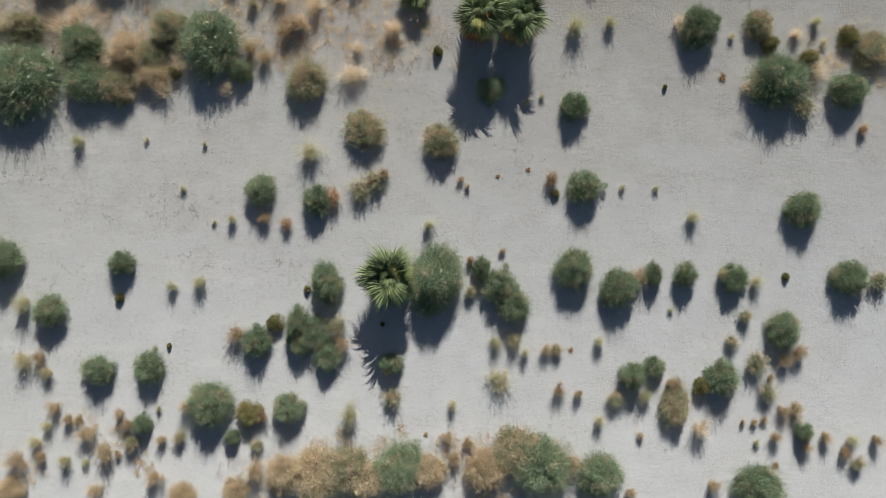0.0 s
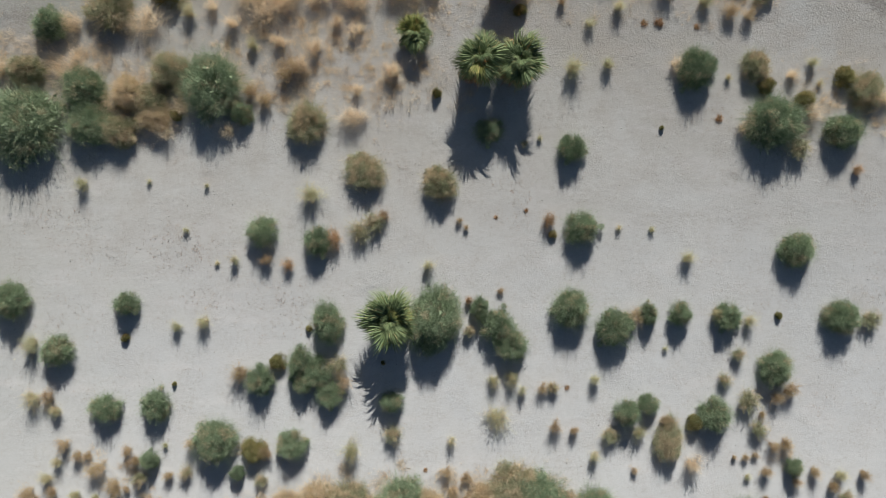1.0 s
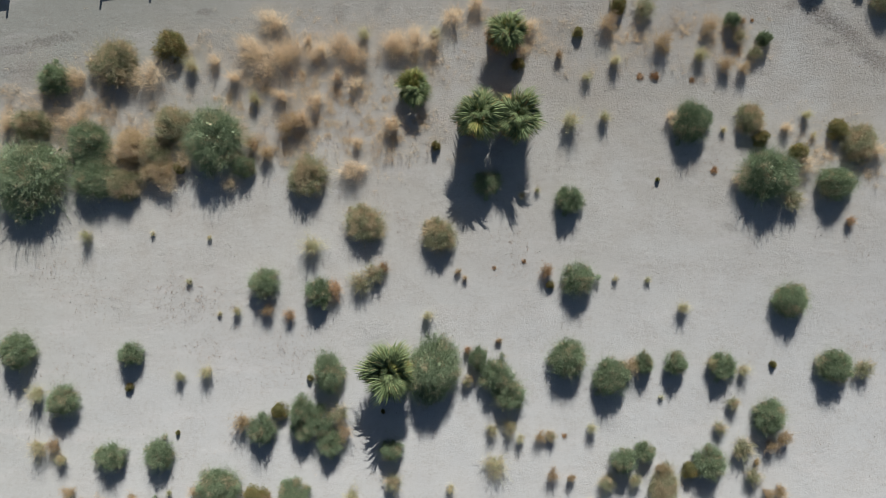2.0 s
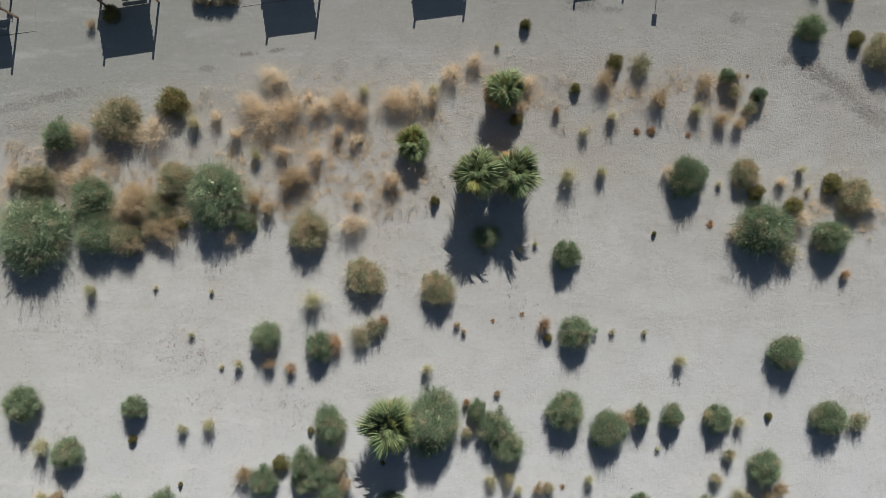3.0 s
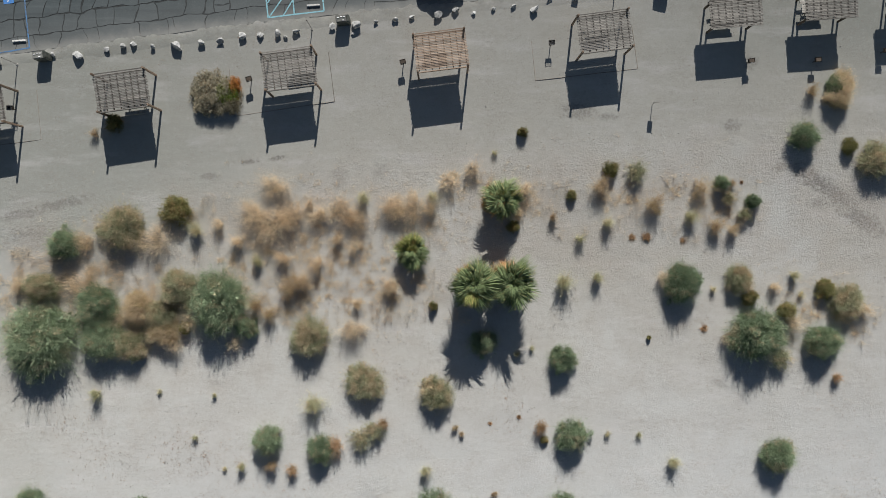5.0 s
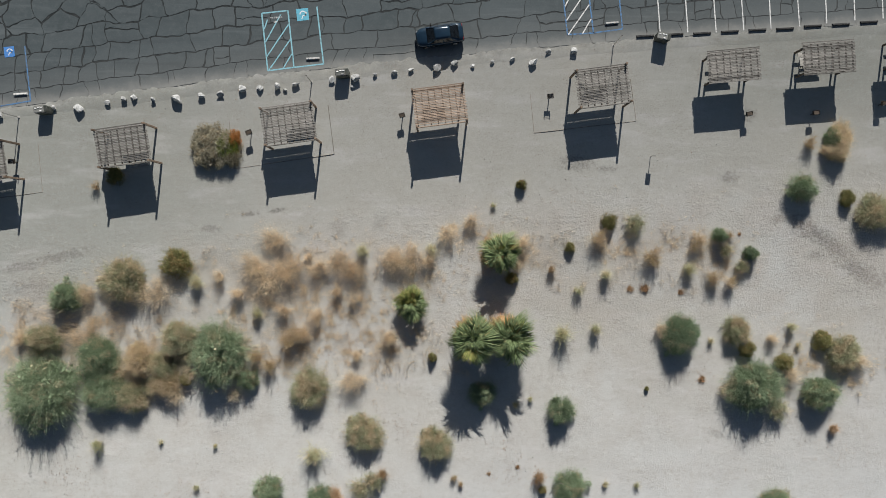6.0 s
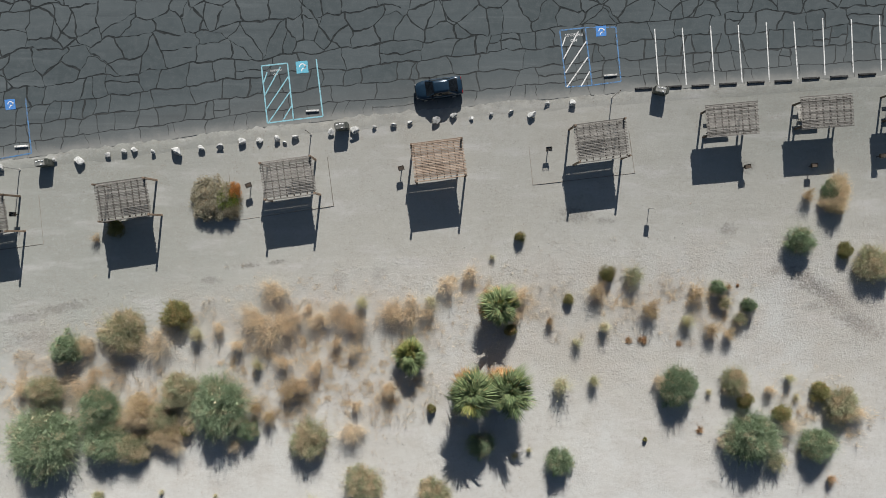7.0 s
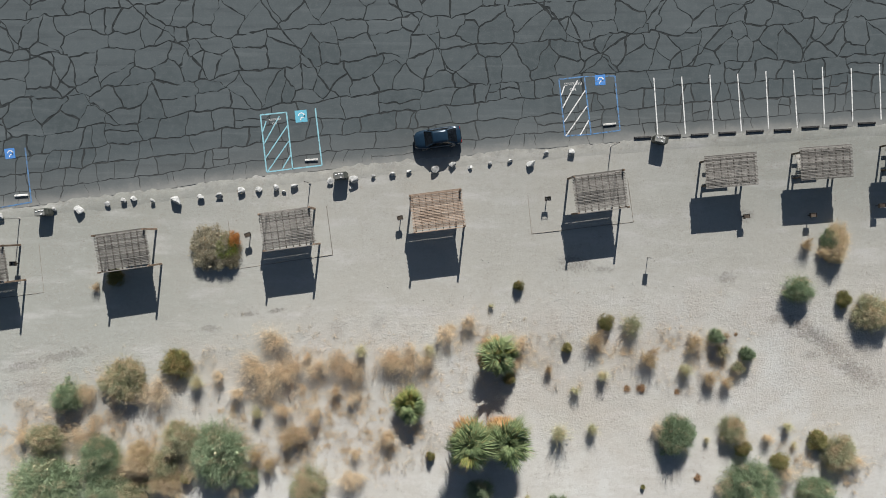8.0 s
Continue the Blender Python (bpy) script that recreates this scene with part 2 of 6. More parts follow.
SAND = sand_material()
ASPHALT = asphalt_material()
CRACK = crack_material()
PAINT_WHITE = road_paint("white_line_paint", (0.72, 0.72, 0.70), 0.35)
PAINT_MARK = road_paint("white_mark_paint", (0.74, 0.75, 0.75), 0.05)
PAINT_TEAL = road_paint("pale_blue_line_paint", (0.23, 0.50, 0.58), 0.3)
PAINT_TEAL_SQUARE = road_paint("pale_blue_square_paint", (0.10, 0.42, 0.56), 0.2)
PAINT_BLUE = road_paint("blue_line_paint", (0.06, 0.20, 0.42), 0.50)
PAINT_BLUE_SQUARE = road_paint("blue_square_paint", (0.03, 0.20, 0.56), 0.25)
LEAF_GREEN = leaf("grey_green_leaf", (0.150, 0.205, 0.128), (0.262, 0.335, 0.208), (0.340, 0.412, 0.270), (0.46, 0.40, 0.27), 0.60, 0.75, 0.16, (0.51, 0.64, 0.0, 1.1))
LEAF_MIXED = leaf("olive_leaf", (0.235, 0.250, 0.150), (0.355, 0.370, 0.235), (0.46, 0.46, 0.32), (0.56, 0.455, 0.31), 0.42, 0.75, 0.2, (0.42, 0.60, 0.12, 1.9))
LEAF_TAN = leaf("dry_straw_leaf", (0.62, 0.50, 0.35), (0.76, 0.645, 0.475), (0.84, 0.745, 0.59), (0.66, 0.51, 0.36), 0.22, 0.8, 0.5)
LEAF_STRAW = leaf("woolly_straw_leaf", (0.55, 0.44, 0.30), (0.71, 0.595, 0.43), (0.80, 0.70, 0.54), (0.54, 0.475, 0.29), 0.3, 0.8, 0.45)
LEAF_BUFF = leaf("buff_brown_leaf", (0.33, 0.24, 0.155), (0.55, 0.43, 0.29), (0.70, 0.59, 0.43), (0.44, 0.36, 0.19), 0.3, 0.7, 0.35)
LEAF_TUFT = leaf("pale_tuft_leaf", (0.37, 0.385, 0.225), (0.56, 0.555, 0.365), (0.70, 0.67, 0.48), (0.63, 0.49, 0.31), 0.28, 0.6, 0.35)
LEAF_OLIVE = leaf("dark_olive_leaf", (0.110, 0.112, 0.045), (0.225, 0.220, 0.092), (0.36, 0.345, 0.165), (0.42, 0.27, 0.13), 0.22, 0.75, 0.2)
LEAF_RUST = leaf("rust_leaf", (0.32, 0.195, 0.110), (0.53, 0.355, 0.215), (0.67, 0.49, 0.33), (0.26, 0.21, 0.11), 0.25)
LEAF_GREY = leaf("grey_buff_leaf", (0.160, 0.145, 0.098), (0.270, 0.245, 0.172), (0.355, 0.325, 0.240), (0.28, 0.21, 0.13), 0.2, 0.8, 0.1)
LEAF_BRIGHT = leaf("bright_green_leaf", (0.055, 0.085, 0.015), (0.13, 0.19, 0.035), (0.23, 0.28, 0.07), (0.30, 0.16, 0.05), 0.08)
LEAF_ORANGE = leaf("orange_leaf", (0.24, 0.10, 0.03), (0.45, 0.20, 0.06), (0.60, 0.30, 0.11), (0.25, 0.17, 0.08), 0.15)
FROND_GREEN = leaf("palm_green", (0.085, 0.125, 0.058), (0.180, 0.235, 0.110), (0.255, 0.305, 0.150), (0.42, 0.38, 0.18), 0.07, 0.5, 0.2)
FROND_SUNLIT_YELLOW = leaf("palm_sunlit_yellow_green", (0.15, 0.18, 0.055), (0.29, 0.31, 0.10), (0.44, 0.43, 0.17), (0.50, 0.38, 0.17), 0.2, 0.45, 0.25)
FROND_DEAD = leaf("palm_dead_frond", (0.19, 0.11, 0.05), (0.38, 0.24, 0.11), (0.55, 0.38, 0.20), (0.42, 0.18, 0.06), 0.25)
WOOD_STEM = plain("grey_stem_bark", (0.16, 0.13, 0.10), (0.25, 0.21, 0.16), 6.0)
PALM_BARK = plain("palm_bark", (0.16, 0.12, 0.085), (0.28, 0.22, 0.16), 5.0, relief=0.02)
WOOD_GREY = plain("weathered_grey_timber", (0.140, 0.131, 0.118), (0.205, 0.193, 0.175), 2.5, spread=0.35)
WOOD_TAN = plain("weathered_tan_timber", (0.285, 0.210, 0.155), (0.37, 0.285, 0.220), 2.5, spread=0.30)
TABLE_GREY = plain("sun_bleached_planks", (0.29, 0.275, 0.25), (0.40, 0.385, 0.355), 2.5, spread=0.12)
WOOD_DARK = plain("dark_timber", (0.055, 0.043, 0.033), (0.10, 0.078, 0.058), 2.5)
WOOD_BROWN = plain("brown_post_timber", (0.155, 0.112, 0.080), (0.235, 0.175, 0.130), 2.5)
METAL_DARK = plain("blackened_steel", (0.035, 0.030, 0.027), (0.075, 0.058, 0.045), 8.0, 0.65, 0.4)
METAL_GREY = plain("galvanised_steel", (0.30, 0.30, 0.29), (0.42, 0.41, 0.40), 8.0, 0.45, 0.8)
BIN_BODY = plain("bin_dark_green_paint", (0.048, 0.056, 0.048), (0.085, 0.088, 0.078), 3.0, 0.55, 0.0)
BIN_LID = plain("bin_grey_lid", (0.15, 0.155, 0.145), (0.21, 0.21, 0.195), 4.0, 0.5)
WHITE = plain("white_enamel", (0.74, 0.74, 0.72), (0.80, 0.80, 0.78), 6.0, 0.4)
ROCK = plain("pale_granite", (0.25, 0.255, 0.25), (0.46, 0.465, 0.455), 3.5, 0.9, 0.0, 22.0, 0.03, 0.2)
CONCRETE = plain("grey_concrete", (0.36, 0.35, 0.33), (0.48, 0.47, 0.44), 3.0, 0.9)
CONCRETE_DARK = plain("tarred_concrete", (0.032, 0.032, 0.032), (0.062, 0.060, 0.058), 4.0, 0.85)
CONCRETE_WHITE = plain("whitewashed_concrete", (0.62, 0.61, 0.58), (0.75, 0.74, 0.71), 4.0, 0.85)
EDGING = plain("old_timber_edging", (0.17, 0.155, 0.135), (0.27, 0.245, 0.21), 3.0, 0.9)
CAR_PAINT = plain("dark_blue_car_paint", (0.011, 0.028, 0.050), (0.014, 0.034, 0.058), 0.8, 0.25, 0.2, 60.0, 0.0005, 0.0, 0.5)
CAR_TRIM = plain("black_car_trim", (0.012, 0.012, 0.013), (0.02, 0.02, 0.02), 8.0, 0.5)
TYRE = plain("tyre_rubber", (0.018, 0.018, 0.018), (0.03, 0.03, 0.03), 8.0, 0.9)
CAR_GLASS = plain("tinted_car_glass", (0.014, 0.018, 0.022), (0.02, 0.024, 0.028), 2.0, 0.06, 0.0, 20.0, 0.0, 0.0, 0.6)
LAMP_RED = plain("red_lamp_lens", (0.30, 0.015, 0.012), (0.36, 0.02, 0.015), 8.0, 0.2)
LAMP_CLEAR = plain("clear_lamp_lens", (0.20, 0.21, 0.22), (0.27, 0.28, 0.29), 8.0, 0.12)
SHRUB_LITTER = leaf("leaf_litter", (0.17, 0.12, 0.08), (0.29, 0.21, 0.145), (0.42, 0.31, 0.21), (0.36, 0.20, 0.12), 0.3)
PEBBLE = plain("small_stone", (0.34, 0.32, 0.29), (0.50, 0.48, 0.44), 3.0, 0.95)


# ---- mesh helpers ----
def link(name, data, parent=None, label=""):
    ob = new(name, data)
    if parent:
        ob.parent = parent
    if label:
        tagged(ob, label)
    return ob


def part(name, bm, material, parent=None, label=""):
    me = bpy.data.meshes.new(name)
    bm.normal_update()
    bm.to_mesh(me)
    bm.free()
    me.materials.append(material)
    return link(name, me, parent, label)


def from_arrays(name, verts, faces, material, smooth=False):
    me = bpy.data.meshes.new(name)
    me.from_pydata([tuple(v) for v in verts], [], [tuple(int(i) for i in f) for f in faces])
    me.materials.append(material)
    if smooth:
        me.shade_smooth()
    return me


def thing(name, label, category, m=None, group="", kind=""):
    ob = new(name)
    ob.empty_display_size = 0.2
    if m is not None:
        ob.matrix_basis = m
    return tagged(ob, label, category, group, kind)


def add_box(bm, centre, size, turn=None, bevel=0.0):
    m = Matrix.Translation(centre) @ (turn or Matrix()) @ Matrix.Diagonal((*size, 1))
    made = bmesh.ops.create_cube(bm, size=1.0, matrix=m)
    if bevel:
        edges = list({e for v in made["verts"] for e in v.link_edges})
        bmesh.ops.bevel(bm, geom=edges, offset=bevel, segments=1, affect="EDGES")


def box(size, centre=(0, 0, 0), bevel=0.0, turn=None):
    bm = bmesh.new()
    add_box(bm, centre, size, turn, bevel)
    return bm


def rod(a, b, r1, r2=None, sides=8):
    bm = bmesh.new()
    add_rod(bm, a, b, r1, r2, sides)
    return bm


def add_rod(bm, a, b, r1, r2=None, sides=8):
    a, b = Vector(a), Vector(b)
    turn = (b - a).to_track_quat("Z", "Y").to_matrix().to_4x4()
    bmesh.ops.create_cone(bm, cap_ends=True, segments=sides, radius1=r1, radius2=r1 if r2 is None else r2, depth=(b - a).length,
                          matrix=Matrix.Translation((a + b) / 2) @ turn)


def unit(v):
    return v / np.maximum(np.linalg.norm(v, axis=1, keepdims=True), 1e-9)


def blades_at(rng, base, way, length, width, bend=0.0):
    """One narrow pointed leaf at each base, along its way."""
    n = len(base)
    side = unit(np.cross(way, rng.normal(size=(n, 3)))) * (np.asarray(width).reshape(-1, 1) / 2)
    length = np.asarray(length).reshape(-1, 1)
    drop = np.zeros((n, 3))
    drop[:, 2] = -bend * length[:, 0]
    verts = np.stack([base - side, base + side, base + way * length + drop], 1).reshape(-1, 3)
    return verts, np.arange(3 * n).reshape(-1, 3)


def joined(pieces):
    verts, faces, k = [], [], 0
    for v, f in pieces:
        verts.append(v)
        faces.append(f + k)
        k += len(v)
    return np.concatenate(verts), np.concatenate(faces)


def crown_mesh(name, seed, material, leaves, length, width, lumps, wisps, low=0.05, up=0.15, clump=(0.26, 0.44), dense=8, shoot=0.5, toss=0.85, uneven=0.125):
    """A domed crown, 1 m in radius and 1 m high, of clumps of narrow leaves, with long shoots that stand out of it."""
    rng = np.random.default_rng(seed)
    turn, rise = rng.uniform(0, 2 * np.pi, lumps), np.arcsin(rng.uniform(low, 1.0, lumps))
    size = rng.uniform(*clump, lumps)
    reach = (1.0 - size) * rng.uniform(0.72, 1.12, lumps)
    centre = np.stack([np.cos(rise) * np.cos(turn), np.cos(rise) * np.sin(turn), np.sin(rise)], 1) * reach[:, None]
    centre[:, 2] = np.maximum(centre[:, 2], size * 0.45)
    # an uneven outline: some sides reach further than others
    p2, p3 = rng.uniform(0, 2 * np.pi, 2)
    centre[:, :2] *= (1.0 + uneven * (np.sin(2 * turn + p2) + np.sin(3 * turn + p3)))[:, None]
    which = rng.integers(0, lumps, leaves)
    out = unit(rng.normal(size=(leaves, 3)) + np.array([0, 0, 0.35]))
    base = centre[which] + out * (size[which] * rng.uniform(0.45, 1.05, leaves))[:, None]
    base[:, 2] = np.abs(base[:, 2]) + 0.01
    way = unit(out * 0.4 + unit(base) * 0.35 + np.array([0, 0, up]) + rng.normal(size=(leaves, 3)) * toss)
    a = blades_at(rng, base, way, rng.uniform(0.6, 1.3, leaves) * length, rng.uniform(0.6, 1.3, leaves) * width, 0.1)
    inner = 2 * leaves // dense
    pick = rng.integers(0, lumps, inner)
    heart = centre[pick] * rng.uniform(0.35, 0.95, (inner, 1)) + rng.normal(size=(inner, 3)) * 0.10
    heart[:, 2] = np.abs(heart[:, 2]) + 0.02
    c = blades_at(rng, heart, unit(rng.normal(size=(inner, 3))), rng.uniform(0.08, 0.15, inner), rng.uniform(0.05, 0.09, inner))
    t2, r2 = rng.uniform(0, 2 * np.pi, wisps), np.arcsin(rng.uniform(0.0, 1.0, wisps))
    way2 = np.stack([np.cos(r2) * np.cos(t2), np.cos(r2) * np.sin(t2), np.sin(r2)], 1)
    start = way2 * rng.uniform(0.45, 0.75, wisps)[:, None]
    way2 = unit(way2 + np.array([0, 0, 0.25]) + rng.normal(size=(wisps, 3)) * 0.30)
    long = 0.16 + shoot * rng.random(wisps) ** 1.6
    b = blades_at(rng, start, way2, long, np.full(wisps, width * 0.9), 0.04)
    each = 4
    spray = np.repeat(np.arange(wisps), each)
    at = start[spray] + way2[spray] * (long[spray] * rng.uniform(0.25, 0.95, len(spray)))[:, None]
    way3 = unit(way2[spray] + rng.normal(size=(len(spray), 3)) * 0.5)
    d = blades_at(rng, at, way3, rng.uniform(0.5, 1.1, len(spray)) * length * 0.85, np.full(len(spray), width * 0.95), 0.06)
    verts, faces = joined([a, b, c, d])
    return from_arrays(name, verts, faces, material)


def straw_mesh(name, seed, material, blades, length, width, tips, spread=0.5):
    """A tussock 1 m in radius and 1 m high: bent stalks that splay from several hearts, with thin heads on their ends."""
    rng = np.random.default_rng(seed)
    turn = rng.uniform(0, 2 * np.pi, 13)
    hearts = np.stack([np.cos(turn), np.sin(turn)], 1) * (np.sqrt(rng.uniform(0, 1, 13)) * spread * 1.25)[:, None]
    which = rng.integers(0, 13, blades)
    h = hearts[which] + rng.normal(size=(blades, 2)) * 0.09
    turn, rise = rng.uniform(0, 2 * np.pi, blades), np.arcsin(rng.uniform(0.45, 1.0, blades))
    way = np.stack([np.cos(rise) * np.cos(turn), np.cos(rise) * np.sin(turn), np.sin(rise)], 1)
    way[:, :2] += h * 0.4
    way = unit(way)
    tall = rng.uniform(0.7, 1.05, 13)
    long = rng.uniform(0.45, 1.0, blades) * tall[which] * np.clip(1.12 - np.linalg.norm(h, axis=1) * 0.45, 0.4, 1.1)
    base = np.c_[h, np.zeros(blades)]
    a = blades_at(rng, base, way, long, np.full(blades, width), 0.05)
    pick = rng.integers(0, blades, tips)
    at = base[pick] + way[pick] * (long[pick] * rng.uniform(0.25, 0.95, tips))[:, None]
    at[:, 2] = np.abs(at[:, 2]) * 0.97 + 0.01
    way2 = unit(way[pick] * 0.9 + rng.normal(size=(tips, 3)) * 0.42)
    b = blades_at(rng, at, way2, rng.uniform(0.5, 1.3, tips) * length, rng.uniform(0.6, 1.3, tips) * width * 1.1, 0.06)
    verts, faces = joined([a, b])
    return from_arrays(name, verts, faces, material)


def vase_mesh(name, seed, material, stems, leaves, length, width, foot, splay, hearts=7, start=0.3, thin=0.5):
    """An airy bush 1 m in radius and height: thin stems that lean out of several hearts and carry loose leaves on their upper part."""
    rng = np.random.default_rng(seed)
    turn = rng.uniform(0, 2 * np.pi, hearts)
    middle = np.stack([np.cos(turn), np.sin(turn)], 1) * (np.sqrt(rng.uniform(0, 1, hearts)) * foot)[:, None]
    tall, lean = rng.uniform(0.62, 1.08, hearts), rng.normal(size=(hearts, 2)) * 0.16
    which = rng.integers(0, hearts, stems)
    h = middle[which] + rng.normal(size=(stems, 2)) * (0.05 + foot * 0.22)
    turn = rng.uniform(0, 2 * np.pi, stems)
    out = np.stack([np.cos(turn), np.sin(turn)], 1) * (np.sqrt(rng.uniform(0, 1, stems)) * splay)[:, None] + h * 0.55 + lean[which]
    long = tall[which] * np.clip(rng.normal(0.86, 0.17, stems), 0.35, 1.2)
    base = np.c_[h, np.full(stems, -0.02)]
    rise = np.sqrt(np.maximum(0.12, 1.0 - (out ** 2).sum(1) * 0.62))
    knee = base + np.c_[out * 0.42, rise * 0.62] * long[:, None]
    way = np.c_[out * 0.62, rise * 0.40]
    tip = knee + way * long[:, None]
    thick = np.full(stems, width * thin)
    a = blades_at(rng, base, unit(knee - base), np.linalg.norm(knee - base, axis=1) * 1.15, thick * 1.3)
    b = blades_at(rng, knee, unit(tip - knee), np.linalg.norm(tip - knee, axis=1), thick)
    pick = rng.integers(0, stems, leaves)
    at = start + (1.02 - start) * rng.random(leaves) ** 0.75
    low = np.clip(at / 0.6, 0, 1)[:, None]
    high = np.clip((at - 0.6) / 0.4, 0, 1)[:, None]
    spot = base[pick] + (knee - base)[pick] * low + (tip - knee)[pick] * high + rng.normal(size=(leaves, 3)) * 0.018
    spot[:, 2] = np.abs(spot[:, 2]) + 0.005
    turned = unit(unit((tip - base)[pick]) * 0.6 + rng.normal(size=(leaves, 3)) * 0.6)
    c = blades_at(rng, spot, turned, rng.uniform(0.5, 1.35, leaves) * length, rng.uniform(0.6, 1.3, leaves) * width, 0.06)
    verts, faces = joined([a, b, c])
    return from_arrays(name, verts, faces, material)


def stem_mesh(name, seed, stems, thick):
    """Woody stems that fork from the foot of a shrub, inside a dome of 1 m."""
    rng = np.random.default_rng(seed)
    bm = bmesh.new()
    for _ in range(stems):
        t, r = rng.uniform(0, 2 * np.pi), np.arcsin(rng.uniform(0.15, 0.95))
        way = Vector((math.cos(r) * math.cos(t), math.cos(r) * math.sin(t), math.sin(r)))
        knee = way * 0.38 + Vector((0, 0, 0.06))
        add_rod(bm, way * 0.03 - Vector((0, 0, 0.04)), knee, thick, thick * 0.7, 4)
        for _ in range(2):
            tip = knee + (way + Vector(rng.normal(size=3)) * 0.35).normalized() * 0.4
            tip.z = max(tip.z, 0.05)
            add_rod(bm, knee, tip, thick * 0.65, thick * 0.2, 4)
    me = bpy.data.meshes.new(name)
    bm.to_mesh(me)
    bm.free()
    me.materials.append(WOOD_STEM)
    return me


# ---- ground ----
def ground():
    near_x, near_y = np.arange(-66, 66.1, 0.75), np.arange(-48, 72.1, 0.75)
    far = [120, 250, 600, 1500]
    xs = np.r_[[-v for v in far[::-1]], near_x, far]
    ys = np.r_[[-v for v in far[::-1]], near_y, far]
    verts = []
    c0, c1, c2 = EDGE_CURVE
    for y in ys:
        for x in xs:
            z = 0.05 * noise.noise((x * 0.11, y * 0.11, 3.0)) + 0.03 * noise.noise((x * 0.5, y * 0.5, 7.0)) - 0.01
            over = y - (c0 + c1 * x + c2 * x * x)
            if over > 0.6:
                z = -0.06
            elif over > -1.0:
                z *= 0.3
            verts.append((x, y, z))
    w = len(xs)
    faces = [(j * w + i, j * w + i + 1, (j + 1) * w + i + 1, (j + 1) * w + i) for j in range(len(ys) - 1) for i in range(w - 1)]
    # sand that has drifted over the lot's edge
    k, cols = len(verts), 601
    for i in range(cols):
        x = -60 + i * 0.2
        reach = 0.05 + 0.50 * noise.noise((x * 0.22, 2.0, 0.0)) + 0.22 * noise.noise((x * 1.3, 6.0, 0.0)) + 0.16 * noise.noise((x * 4.3, 8.0, 0.0))
        for over, z in ((-1.4, -0.06), (-0.9, 0.022), (-0.55, 0.034), (reach, 0.033), (reach + 0.04, 0.0)):
            verts.append((x, edge_y(x) + over, z))
    faces += [(k + i * 5 + j, k + (i + 1) * 5 + j, k + (i + 1) * 5 + j + 1, k + i * 5 + j + 1) for i in range(cols - 1) for j in range(4)]
    me = from_arrays("ground", verts, faces, SAND, True)
    return tagged(new("ground", me), "pale grey desert sand with faint tracks", "ground", kind="structure")


def edge_y(x):
    c0, c1, c2 = EDGE_CURVE
    return c0 + c1 * x + c2 * x * x


def parking_lot():
    """The old asphalt: a tarred bed, and on it the plates between the cracks."""
    bm = bmesh.new()
    line = []
    for i in range(361):
        x = -90 + i * 0.5
        y = edge_y(x) + 0.15 + 0.28 * noise.noise((x * 0.45, 1.0, 0.0)) + 0.12 * noise.noise((x * 1.7, 5.0, 0.0))
        line.append(bm.verts.new((x, y, 0.012)))
    far = [bm.verts.new((90, 400, 0.012)), bm.verts.new((-90, 400, 0.012))]
    bm.faces.new(line + far)
    lot = part("road", bm, CRACK)
    tagged(lot, "cracked dark grey asphalt of a parking lot", "parking lot", kind="structure")
    return lot


def clip(poly, nx, ny, d):
    """The part of a polygon where nx*x + ny*y <= d."""
    out = []
    for i, a in enumerate(poly):
        b = poly[(i + 1) % len(poly)]
        da, db = nx * a[0] + ny * a[1] - d, nx * b[0] + ny * b[1] - d
        if da <= 0:
            out.append(a)
        if (da < 0 < db) or (db < 0 < da):
            t = da / (da - db)
            out.append((a[0] + (b[0] - a[0]) * t, a[1] + (b[1] - a[1]) * t))
    return out


